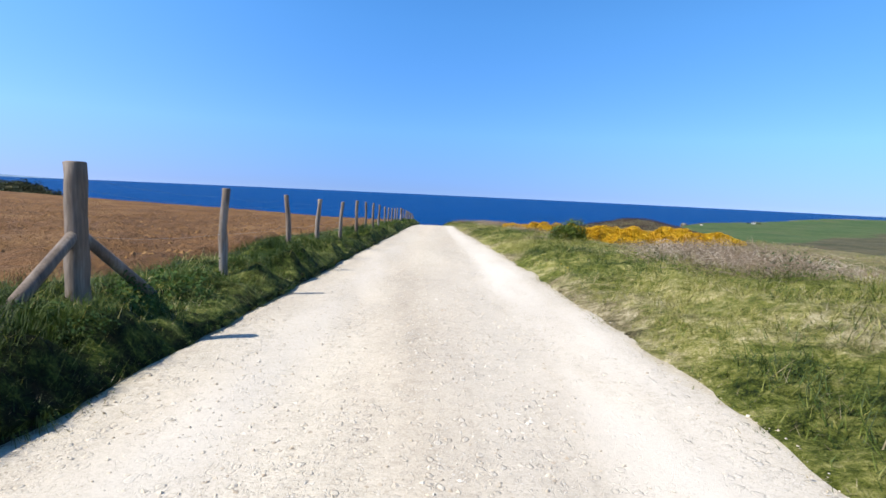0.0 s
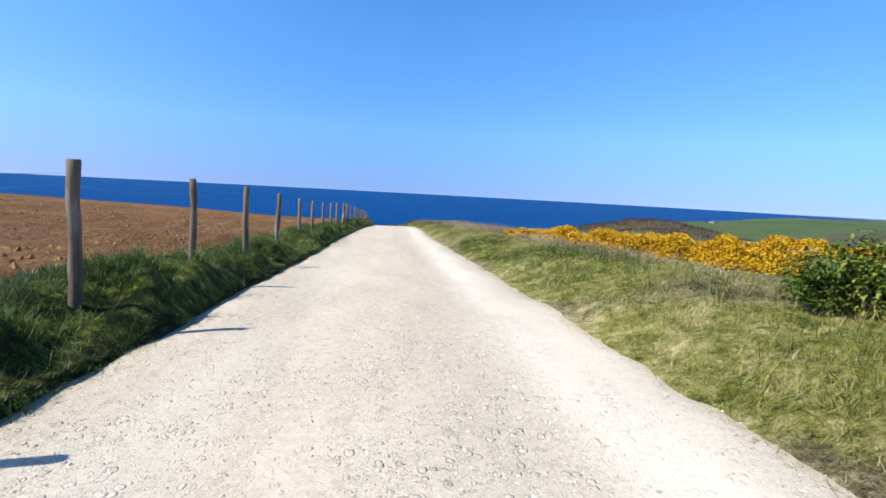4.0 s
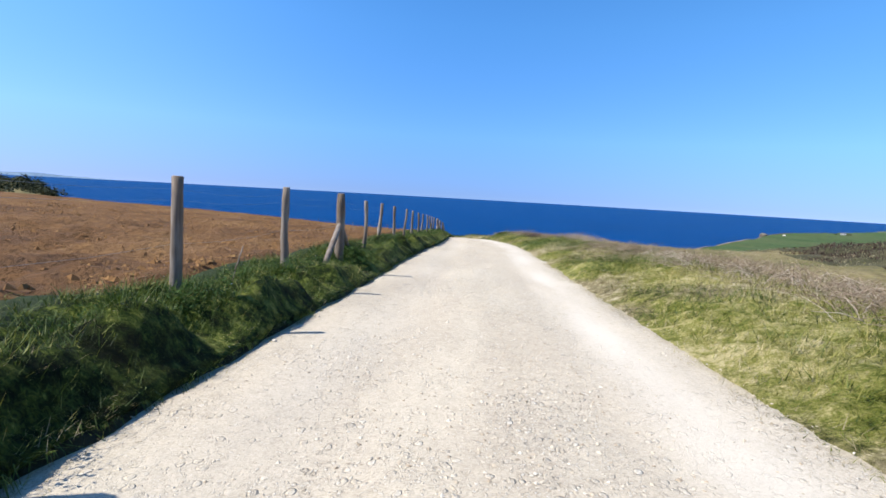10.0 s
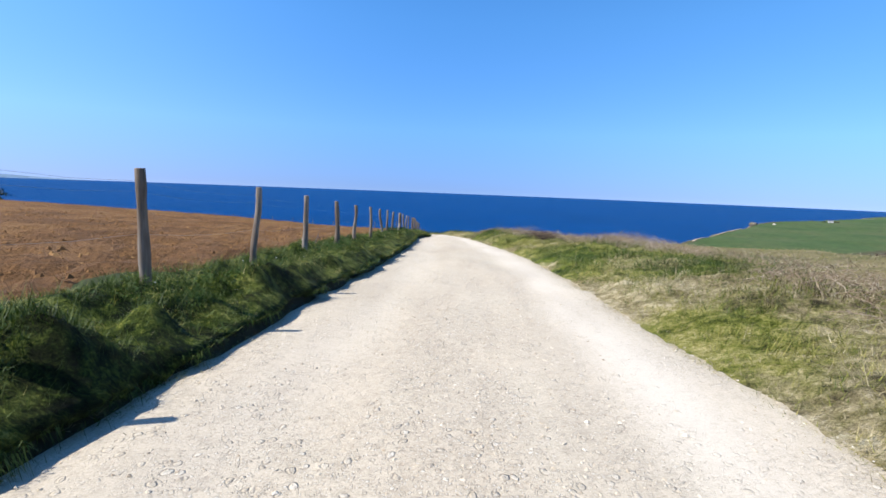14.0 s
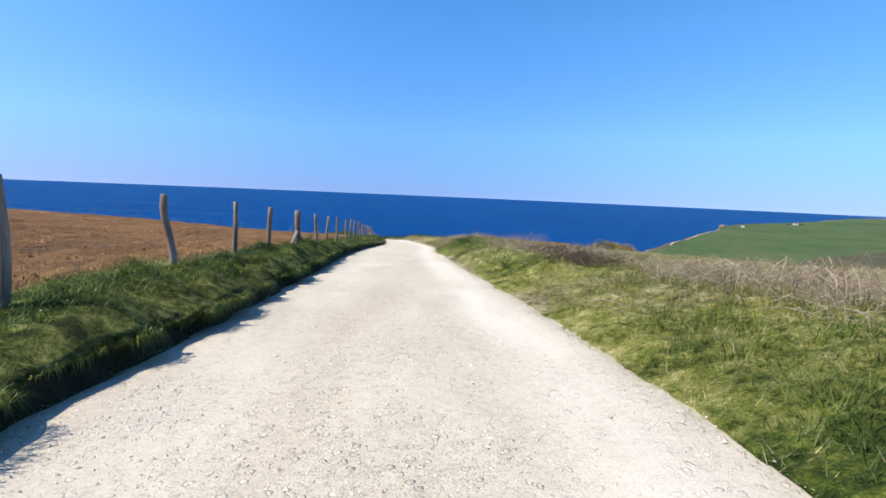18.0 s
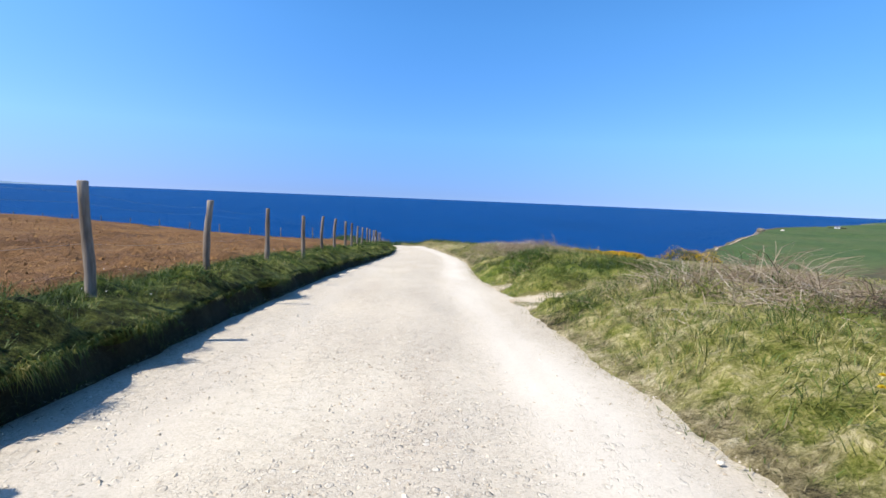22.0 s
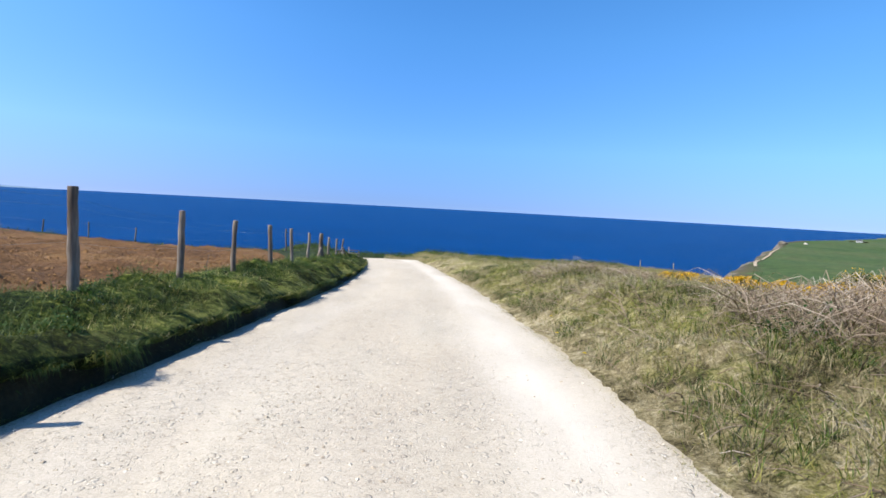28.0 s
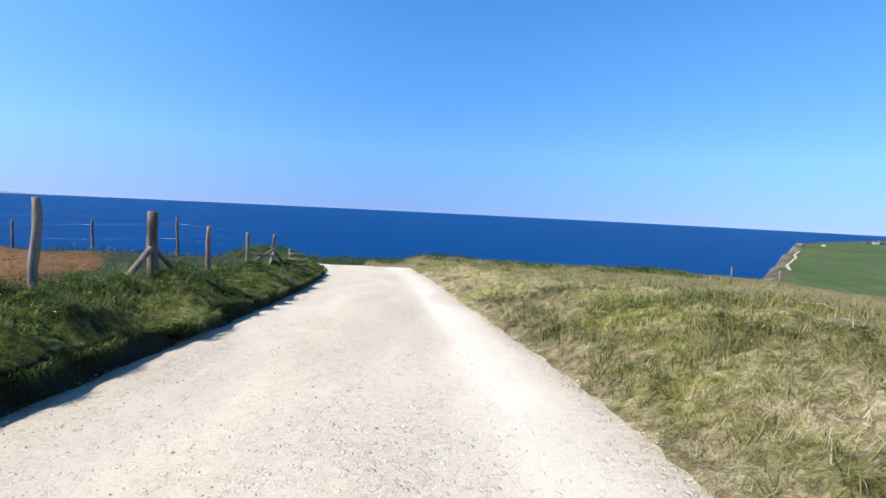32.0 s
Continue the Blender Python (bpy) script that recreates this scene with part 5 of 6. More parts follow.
def stems(base, heading, length, rise, radius, droop=1.0):
    """Arching dead stems: three-sided tubes that thin out to the tip."""
    n = len(base)
    d = np.stack([np.cos(heading), np.sin(heading)], 1)
    side = np.stack([-d[:, 1], d[:, 0]], 1)
    curl = rs.uniform(-0.7, 0.7, n)
    rings = []
    for k in range(4):
        f = k / 3
        run = length * f
        c = np.empty((n, 3))
        c[:, :2] = base[:, :2] + d * run[:, None] + side * (curl * length * f * f)[:, None]
        c[:, 2] = base[:, 2] + rise * (math.sin(f * math.pi * 0.62 * droop))
        r = radius * (1 - 0.6 * f)
        for t in range(3):
            q = c.copy()
            q[:, :2] += side * (r * math.cos(t * 2.094))[:, None]
            q[:, 2] += r * math.sin(t * 2.094)
            rings.append(q)
    verts = np.stack(rings, 1).reshape(-1, 3)
    quad = np.array([[3 * k + t, 3 * k + (t + 1) % 3, 3 * k + 3 + (t + 1) % 3, 3 * k + 3 + t] for k in range(3) for t in range(3)])
    faces = (np.arange(n)[:, None, None] * 12 + quad[None]).reshape(-1, 4)
    return verts, faces


DEAD = leafy("dead_bramble_stems", [(0.0, (0.15, 0.105, 0.065)), (0.4, (0.29, 0.21, 0.135)), (0.75, (0.48, 0.38, 0.27)), (1.0, (0.70, 0.61, 0.47))], 0.05, 0.8, 0.7)
DARKSTEM = leafy("dark_heather", [(0.0, (0.045, 0.028, 0.024)), (0.5, (0.085, 0.055, 0.042)), (1.0, (0.15, 0.11, 0.08))], 0.05, 0.9)


def thicket(cx, cy, rx, ry, count, height, material, label, name="bramble_thicket"):
    a, r = rs.uniform(0, 2 * math.pi, count), np.sqrt(rs.uniform(0, 1, count))
    x, y = cx + rx * r * np.cos(a), cy + ry * r * np.sin(a)
    lift = 1 - 0.55 * r
    base = np.stack([x, y, turf_height(x, y) - 0.02], 1)
    v, f = stems(base, rs.uniform(0, 2 * math.pi, count), rs.uniform(0.12, 0.75, count) * (0.45 + height), height * lift * rs.uniform(0.25, 1.25, count),
                 0.0022 + 0.0055 * rs.uniform(0, 1, count) ** 2, rs.uniform(0.8, 1.35))
    tagged(new(name, mesh_from(name, v, f, mats=(material,))), label, "bramble", kind="stuff")


PALE = "bleached tangle of dead bramble stems in the verge"
for cx, cy, rx, ry, n, hgt in ((4.4, 8.6, 1.0, 2.2, 1100, 0.34), (5.6, 9.8, 1.5, 2.6, 2600, 0.52), (7.2, 13.5, 1.8, 3.0, 1600, 0.55), (4.8, 20.5, 1.1, 2.2, 420, 0.28), (4.9, 23.5, 1.3, 2.2, 700, 0.30), (4.6, 33.2, 1.3, 2.6, 1500, 0.42), (4.6, 27.2, 0.9, 1.5, 500, 0.34),
                               (5.2, 38.5, 1.5, 3.4, 2000, 0.44), (4.5, 43.4, 0.9, 2.4, 800, 0.36), (5.6, 46.0, 1.6, 3.4, 1300, 0.38), (7.6, 36.0, 1.6, 2.6, 600, 0.34), (8.2, 42.0, 1.8, 3.0, 700, 0.32), (7.4, 50.0, 1.8, 2.8, 800, 0.34), (9.0, 56.0, 2.0, 3.5, 700, 0.34), (6.2, 59.0, 1.8, 4.6, 2300, 0.56), (5.3, 66.4, 1.5, 2.4, 900, 0.42), (4.7, 70.4, 1.2, 1.6, 1300, 0.46),
                               (4.8, 82.5, 1.5, 2.8, 1500, 0.34), (5.2, 85.9, 1.6, 2.0, 2700, 0.50), (4.6, 90.6, 1.2, 1.4, 700, 0.16), (5.0, 94.6, 1.5, 1.9, 2200, 0.35), (3.5, 87.5, 1.0, 7.0, 1000, 0.18), (3.6, 70.0, 0.9, 1.8, 160, 0.16), (3.6, 62.0, 1.0, 4.0, 160, 0.14), (7.4, 99.0, 2.0, 3.5, 500, 0.35)):
    thicket(cx, cy, rx, ry, n, hgt, DEAD, PALE)
for cx, cy, rx, ry, n, hgt in ((4.7, 64.6, 0.7, 1.2, 900, 0.34), (5.0, 68.0, 0.8, 0.9, 700, 0.36), (7.0, 43.0, 1.2, 2.0, 600, 0.3)):
    thicket(cx, cy, rx, ry, n, hgt, DARKSTEM, "dark brown heather clump beside the lane", "heather")

# long pale canes that arch out of the last tangle
n = 60
base = np.stack([rs.uniform(3.2, 5.6, n), rs.uniform(84.0, 95.5, n), np.zeros(n)], 1)
base[:, 2] = turf_height(base[:, 0], base[:, 1])
v, f = stems(base, rs.uniform(0, 2 * math.pi, n), rs.uniform(0.35, 0.85, n), rs.uniform(0.18, 0.42, n), rs.uniform(0.004, 0.008, n), 1.35)
tagged(new("bramble_canes", mesh_from("bramble_canes", v, f, mats=(DEAD,))), "long pale arching bramble canes over the verge", "bramble", kind="stuff")
# heather over the dark rise
x, y = rs.uniform(12.5, 30, 34000), rs.uniform(37, 63, 34000)
keep = ((x - 21.5) / 8) ** 2 + ((y - 50) / 11.5) ** 2 < 1 + 0.5 * rough_ground(x, y, 1.6, 35)
x, y = x[keep], y[keep]
h = (0.10 + 0.16 * clump(x, y, 0.9, 36, 1.8)) * rs.uniform(0.6, 1.3, len(x))
grass("heather", "dark brown heather covering the rise beyond the gorse", x, y, h, h * rs.uniform(0.2, 0.9, len(x)), rs.uniform(0.016, 0.034, len(x)), DARKSTEM)

# gorse in full flower
SPINE = leafy("gorse_spines", [(0.0, (0.03, 0.05, 0.012)), (0.5, (0.06, 0.09, 0.02)), (1.0, (0.11, 0.13, 0.035))], 0.1, 0.7)
BLOOM = leafy("gorse_flowers", [(0.0, (0.62, 0.33, 0.010)), (0.4, (0.78, 0.46, 0.012)), (0.8, (0.86, 0.56, 0.02)), (1.0, (0.90, 0.66, 0.05))], 0.2, 0.6)


def gorse(cx, cy, rx, ry, rz, bloom=1.0, label="low spreading gorse bush covered in yellow flowers"):
    z = float(land_height(cx, cy)) - 0.05
    root = tagged(new("gorse_bush"), label, "shrub", "gorse bushes")
    root.location = (cx, cy, z)
    count = int(1100 * rx * ry + 250)
    v = rs.normal(0, 1, (count, 3))
    v /= np.linalg.norm(v, axis=1)[:, None]
    v[:, 2] = np.abs(v[:, 2])
    lump = 1 + 0.2 * np.sin(v[:, 0] * 6 + cx) * np.cos(v[:, 1] * 5 + cy) + rs.uniform(-0.12, 0.12, count)
    pos = v * np.array([rx, ry, rz]) * (lump * rs.uniform(0.75, 1.0, count))[:, None]
    bv, bq, bt = blades(pos - v * 0.10, np.full(count, 0.16), rs.uniform(0.0, 0.12, count), rs.uniform(0.012, 0.03, count))
    part("foliage", mesh_from("foliage", bv, bq, bt, (SPINE,), smooth_faces=False), None, root)
    many = int(6800 * rx * ry * bloom + 60)
    u = rs.normal(0, 1, (many, 3))
    u /= np.linalg.norm(u, axis=1)[:, None]
    u[:, 2] = np.abs(u[:, 2])
    lump = 1 + 0.2 * np.sin(u[:, 0] * 6 + cx) * np.cos(u[:, 1] * 5 + cy)
    pos = u * np.array([rx, ry, rz]) * (lump * rs.uniform(0.9, 1.1, many))[:, None]
    a = rs.uniform(0, 2 * math.pi, many)
    s = rs.uniform(0.021, 0.041, many)
    d = np.stack([np.cos(a), np.sin(a), rs.uniform(-0.5, 0.9, many)], 1) * s[:, None]
    e = np.stack([-np.sin(a), np.cos(a), rs.uniform(-0.5, 0.5, many)], 1) * (s * 0.8)[:, None]
    lift = np.array([0, 0, 0.6])[None] * s[:, None]
    fv = np.stack([pos - d, pos - e + lift, pos + d, pos + e + lift], 1).reshape(-1, 3)
    tagged(part("blossom", mesh_from("blossom", fv, np.arange(many)[:, None] * 4 + np.array([[0, 1, 2, 3]]), mats=(BLOOM,), smooth_faces=False), None, root), kind="stuff")
    sv, sf = stems(np.tile([[0, 0, 0.0]], (9, 1)) + rs.normal(0, 0.06, (9, 3)) * [1, 1, 0], np.linspace(0, 6.2, 9), np.full(9, 0.6 * min(rx, ry)), np.full(9, rz * 0.7), np.full(9, 0.014))
    part("stem", mesh_from("stem", sv, sf, mats=(DEAD,)), None, root)
    return root


for cx, cy, rx, ry, rz in ((4.5, 29.4, 0.6, 0.8, 0.42), (5.6, 28.4, 0.8, 1.0, 0.56), (6.9, 27.6, 1.0, 1.2, 0.74), (8.5, 27.3, 1.1, 1.2, 0.74), (10.2, 27.0, 1.1, 1.2, 0.74),
                           (12.0, 26.6, 1.2, 1.2, 0.62), (13.8, 26.0, 1.3, 1.1, 0.5), (6.2, 30.4, 1.1, 1.2, 0.62), (8.0, 30.2, 1.2, 1.3, 0.7), (10.0, 30.0, 1.2, 1.3, 0.7),
                           (9.2, 24.8, 1.0, 1.1, 0.60), (11.2, 24.2, 1.0, 1.1, 0.58)):
    gorse(cx, cy, rx, ry, rz)
for cx, cy, rx, ry, rz, bl in ((19.2, 103.6, 1.6, 1.3, 1.05, 0.07), (21.2, 104.8, 1.7, 1.4, 1.0, 0.12), (7.5, 95.4, 0.7, 0.7, 0.34, 0.6), (8.3, 94.2, 0.8, 0.7, 0.36, 0.7), (9.0, 95.6, 1.0, 0.8, 0.38, 0.6), (9.6, 94.2, 0.9, 0.8, 0.36, 0.7), (10.6, 96.0, 0.9, 0.8, 0.38, 0.6), (11.3, 94.6, 0.9, 0.8, 0.38, 0.7), (12.6, 96.6, 1.0, 0.8, 0.38, 0.5)):
    gorse(cx, cy, rx, ry, rz, bl, "gorse bush with thin yellow flowers on the heath")

# rounded evergreen bush
GLOSSY = leafy("glossy_bush_leaves", [(0.0, (0.035, 0.07, 0.010)), (0.45, (0.10, 0.16, 0.02)), (0.8, (0.25, 0.29, 0.04)), (1.0, (0.42, 0.42, 0.08))], 0.25, 0.55, 0.7)
bz = float(land_height(4.1, 16.0))
shrub = tagged(new("bush"), "rounded bush with glossy yellow-green leaves", "shrub")
shrub.location = (4.1, 16.0, bz)
v, f = leaf_cloud((0, 0, 0.14), (0.54, 0.54, 0.52), 5200, 0.06)
part("foliage", mesh_from("foliage", v, f, mats=(GLOSSY,), smooth_faces=False), None, shrub)
v, f = stems(np.tile([[0, 0, -0.03]], (16, 1)) + rs.normal(0, 0.05, (16, 3)) * [1, 1, 0], np.linspace(0, 6.28, 16), rs.uniform(0.2, 0.5, 16), rs.uniform(0.4, 0.65, 16), np.full(16, 0.012))
part("stem", mesh_from("stem", v, f, mats=(DEAD,)), None, shrub)
# leafy scrub at the mouth of the side path
for cx, cy, r, n in ((2.75, 76.0, 0.26, 520), (3.0, 76.45, 0.38, 900), (3.4, 76.95, 0.40, 800), (3.3, 78.6, 0.5, 400), (3.75, 85.8, 0.34, 320)):
    z = float(turf_height(cx, cy))
    ob = tagged(new("bramble_bush"), "low leafy bramble bush beside the lane", "shrub", "bramble bushes")
    ob.location = (cx, cy, z)
    v, f = leaf_cloud((0, 0, -0.06), (r, r, 0.32), n, 0.042)
    part("foliage", mesh_from("foliage", v, f, mats=(BROAD,), smooth_faces=False), None, ob)
    v, f = stems(rs.normal(0, 0.3 * r, (14, 3)) * [1, 1, 0], np.linspace(0, 6.28, 14), rs.uniform(0.2, 0.5, 14), rs.uniform(0.12, 0.3, 14), np.full(14, 0.004))
    tagged(part("stem", mesh_from("stem", v, f, mats=(DEAD,)), None, ob), kind="stuff")

# broad-leaved weeds in the bank under the wires
pieces = []
for k in range(360):
    y = rs.uniform(-1, 106)
    x = float(along(ROAD_LEFT, y) - (rs.uniform(0.42, 0.42 + 0.45 * min(1.0, float(fence_off(y)))) if y < 58 else float(fence_off(y)) + rs.uniform(-0.38, 0.12)))
    if clump(np.array([x]), np.array([y]), 0.75, 51, 2.6)[0] > rs.uniform(0.1, 0.8):
        r = rs.uniform(0.10, 0.24)
        pieces.append(leaf_cloud((x, y, float(turf_height(x, y)) - 0.03), (r, r * 1.3, rs.uniform(0.10, 0.20)), int(1100 * r), 0.025))
v, f = merged(pieces)
tagged(new("weeds", mesh_from("weeds", v, f, mats=(BROAD,), smooth_faces=False)), "dark broad-leaved weeds in the fence bank", "weeds", kind="stuff")

# brambles that still hold dark leaves among the dead stems
for cx, cy, rad, high, n in ((5.2, 7.6, 0.6, 0.36, 1200), (5.9, 8.9, 0.75, 0.44, 1800), (6.6, 10.3, 0.75, 0.46, 1700), (5.1, 10.6, 0.55, 0.34, 1000), (7.4, 12.0, 0.85, 0.44, 1700)):
    ob = tagged(new("bramble_bush"), "straggling bramble bush with dark leaves and dead stems", "shrub", "bramble bushes")
    ob.location = (cx, cy, float(land_height(cx, cy)))
    v, f = leaf_cloud((0, 0, -0.06), (rad, rad * 1.3, high), n, 0.05)
    part("foliage", mesh_from("foliage", v, f, mats=(BROAD,), smooth_faces=False), None, ob)
    v, f = stems(rs.normal(0, 0.3 * rad, (40, 3)) * [1, 1, 0], np.linspace(0, 6.28, 40), rs.uniform(0.3, 0.8, 40), rs.uniform(0.25, 0.6, 40), np.full(40, 0.004))
    tagged(part("stem", mesh_from("stem", v, f, mats=(DEAD,)), None, ob), kind="stuff")
# tall bleached grass standing before the gorse
n = 5200
x, y = rs.uniform(4.6, 9.5, n), rs.uniform(9.5, 17.0, n)
keep = rs.uniform(0, 1, n) < clump(x, y, 0.9, 81, 2.4)
x, y = x[keep], y[keep]
h = rs.uniform(0.16, 0.42, len(x))
grass("dry_grass", "tall bleached grass stalks standing before the gorse", x, y, h, h * rs.uniform(0.1, 0.6, len(x)), rs.uniform(0.005, 0.010, len(x)), STRAW)
# wind-clipped scrub between the lane's end and the cliff
pieces = []
for k in range(170):
    x, y = rs.uniform(-9, 16), rs.uniform(122.2, 127.5)
    pieces.append(leaf_cloud((x, y, float(land_height(x, y)) - 0.05), (rs.uniform(0.4, 0.9), rs.uniform(0.3, 0.6), rs.uniform(0.16, 0.42)), 60, 0.11))
v, f = merged(pieces)
tagged(new("scrub", mesh_from("scrub", v, f, mats=(BROAD,), smooth_faces=False)), "low wind-clipped scrub along the cliff top", "scrub", kind="stuff")

# dark scrub on the point across the field
SCRUB = leafy("far_scrub", [(0.0, (0.02, 0.03, 0.012)), (0.5, (0.04, 0.05, 0.02)), (1.0, (0.07, 0.075, 0.03))], 0.1, 0.9)
pieces = []
for k in range(150):
    x, y = rs.uniform(-185, -112), rs.uniform(172, 226)
    if y < along(COAST, x) - 2:
        pieces.append(leaf_cloud((x, y, float(land_height(x, y))), (rs.uniform(2, 4.5), rs.uniform(2, 4.5), rs.uniform(1.0, 2.6)), 130, 0.9))
v, f = merged(pieces)
tagged(new("scrub", mesh_from("scrub", v, f, mats=(SCRUB,), smooth_faces=False)), "dark windswept scrub on the far point", "scrub", kind="stuff")

# ---- loose stones and clods ----


def pebbles(pos, size, squash):
    """Uneven lumps, half sunk in the ground."""
    n = len(pos)
    axes = np.array([[1, 0, 0], [-1, 0, 0], [0, 1, 0], [0, -1, 0], [0, 0, 1]], float)
    v = axes[None] * size[:, None, None] * rs.uniform(0.6, 1.3, (n, 5, 1)) * np.array([1, 1, squash])
    v += rs.uniform(-0.25, 0.25, (n, 5, 3)) * size[:, None, None]
    a = rs.uniform(0, 6.28, n)
    c, s = np.cos(a)[:, None], np.sin(a)[:, None]
    v = np.stack([v[..., 0] * c - v[..., 1] * s, v[..., 0] * s + v[..., 1] * c, v[..., 2]], -1) + pos[:, None]
    tri = np.array([[0, 2, 4], [2, 1, 4], [1, 3, 4], [3, 0, 4]])
    return v.reshape(-1, 3), (np.arange(n)[:, None, None] * 5 + tri[None]).reshape(-1, 3)


STONE = leafy("pale_stones", [(0.0, (0.42, 0.34, 0.24)), (0.3, (0.59, 0.50, 0.37)), (0.7, (0.70, 0.61, 0.47)), (1.0, (0.78, 0.71, 0.58))], 0.0, 0.95, 0.9, 0.6)
n = 100000
y = rs.uniform(-1, 108, n)
f = np.clip(rs.normal(0.48, 0.27, n), -0.01, 1.01)
x = along(ROAD_LEFT, y) * (1 - f) + along(ROAD_RIGHT, y) * f
lie = (rs.uniform(0, 1, n) < 0.35 + 0.65 * clump(x, y * 0.35, 0.5, 91, 2.0)) & (rs.uniform(0, 1, n) > 0.8 * np.exp(-((f - 0.83) / 0.07) ** 2))
x, y, f = x[lie], y[lie], f[lie]
n = len(x)
size = 0.0045 + 0.010 * rs.uniform(0, 1, n) ** 1.8 + 0.010 * (rs.uniform(0, 1, n) > 0.993)
v, t = pebbles(np.stack([x, y, lane_height(x, y, f) - 0.012 * np.clip((np.abs(f - 0.5) - 0.465) / 0.035, 0, 1) + 0.0005], 1), size, 0.5)
tagged(new("gravel", mesh_from("gravel", v, None, t, (STONE,), smooth_faces=False)), "loose pale limestone chips on the lane", "gravel", kind="stuff")
# chips thrown out over the seaward edge and the foot of the bank
n = 4500
y = rs.uniform(-3, 110, n)
spill = np.abs(rs.normal(0, 0.16, n))
to_right = rs.uniform(0, 1, n) < 0.95
x = np.where(to_right, along(ROAD_RIGHT, y) - 0.10 + spill, along(ROAD_LEFT, y) + 0.06 - spill * 0.5)
size = 0.004 + 0.010 * rs.uniform(0, 1, n) ** 4
v, t = pebbles(np.stack([x, y, np.maximum(road_height(y), land_height(x, y)) + 0.002], 1), size, 0.6)
tagged(new("gravel", mesh_from("gravel", v, None, t, (STONE,), smooth_faces=False)), "pale chips spilt over the lane's edges", "gravel", kind="stuff")

CLOD = leafy("soil_clods", [(0.0, (0.155, 0.076, 0.026)), (0.5, (0.26, 0.132, 0.045)), (1.0, (0.38, 0.215, 0.082))], 0.0, 0.95)
n = 18000
y = rs.uniform(-4, 100, n)
off = 0.8 + 20 * rs.uniform(0, 1, n) ** 1.7
x = along(FENCE_X, y) - off
v, t = pebbles(np.stack([x, y, land_height(x, y) + 0.035], 1), rs.uniform(0.012, 0.048, n) * (1 + off * 0.05), 0.75)
tagged(new("soil_clods", mesh_from("soil_clods", v, None, t, (CLOD,), smooth_faces=False)), "broken brown clods on the ploughed field", "soil", kind="stuff")


def boulder(name, label, x, y, size, seed, category="stone"):
    """A faceted pale stone, half sunk."""
    rng = random.Random(seed)
    bm = bmesh.new()
    bmesh.ops.create_icosphere(bm, subdivisions=2, radius=size)
    for vert in bm.verts:
        vert.co *= rng.uniform(0.85, 1.12)
        vert.co.z *= 0.62
    me = bpy.data.meshes.new(name)
    bm.to_mesh(me)
    bm.free()
    me.materials.append(STONE)
    ob = tagged(new(name, me), label, category, "loose stones")
    ob.location = (x, y, max(float(land_height(x, y)), float(road_height(y)) if abs(x) < 3 else -99) + size * 0.15)
    ob.rotation_euler = (0, 0, rng.uniform(0, 6))
    return ob


for k, (x, y, s) in enumerate(((2.28, 61.9, 0.03), (1.98, 29.6, 0.022), (2.20, 66.9, 0.018), (1.74, 12.4, 0.022), (-1.28, 33.2, 0.02), (2.36, 97.5, 0.018))):
    boulder("stone", "pale loose stone at the lane's edge", x, y, s, 900 + k)
boulder("boulder", "grey rock outcrop at the tip of the headland", 135.0, 283.0, 1.8, 951).data.materials[0] = ROCK
boulder("boulder", "white boulder on the green headland", 146.0, 286.0, 0.8, 950)

# white cottage and windbreak far along the headland
PLASTER = surface("white_render", [(0.3, (0.74, 0.73, 0.70)), (0.7, (0.82, 0.81, 0.78))], 0.6, 8, 0.9, 0.2, 0.01)
SLATE = surface("grey_slate", [(0.3, (0.10, 0.10, 0.11)), (0.7, (0.17, 0.17, 0.18))], 0.8, 6, 0.7, 0.4, 0.02)
PANE = start("dark_window_glass")[0]
PANE.node_tree.nodes["Principled BSDF"].inputs["Base Color"].default_value = (0.02, 0.025, 0.03, 1)
PANE.node_tree.nodes["Principled BSDF"].inputs["Roughness"].default_value = 0.1


def block(x0, x1, y0, y1, z0, z1):
    bm = bmesh.new()
    bmesh.ops.create_cube(bm, size=1)
    for vert in bm.verts:
        vert.co = ((x0 + x1) / 2 + vert.co.x * (x1 - x0), (y0 + y1) / 2 + vert.co.y * (y1 - y0), (z0 + z1) / 2 + vert.co.z * (z1 - z0))
    return bm


def flat_part(name, bm, material, parent, label=""):
    ob = part(name, bm, material, parent, label)
    ob.data.polygons.foreach_set("use_smooth", [False] * len(ob.data.polygons))
    return ob


cottage = tagged(new("cottage"), "small white rendered cottage far off on the green headland", "house")
hx, hy = 196.0, 322.0
cottage.location = (hx, hy, float(land_height(hx, hy)))
cottage.rotation_euler = (0, 0, -0.5)
cottage.scale = (0.5, 0.5, 0.5)
flat_part("wall", block(-2.2, 2.2, -1.3, 1.3, -0.4, 1.7), PLASTER, cottage)
bm = bmesh.new()
ridge = [bm.verts.new(p) for p in ((-2.35, -1.5, 1.65), (2.35, -1.5, 1.65), (2.35, 1.5, 1.65), (-2.35, 1.5, 1.65), (-2.35, 0, 2.6), (2.35, 0, 2.6))]
for loop in ((0, 1, 5, 4), (2, 3, 4, 5), (0, 4, 3), (1, 2, 5), (3, 2, 1, 0)):
    bm.faces.new([ridge[k] for k in loop])
roof = flat_part("roof", bm, SLATE, cottage, "grey slate roof")
flat_part("chimney", block(1.7, 2.1, -0.25, 0.25, 2.3, 3.0), PLASTER, roof)
for wx_ in (-1.3, 1.3):
    flat_part("window", block(wx_ - 0.3, wx_ + 0.3, -1.33, -1.29, 0.6, 1.3), PANE, cottage)
flat_part("door", block(-0.28, 0.28, -1.33, -1.29, -0.1, 1.2), SLATE, cottage)
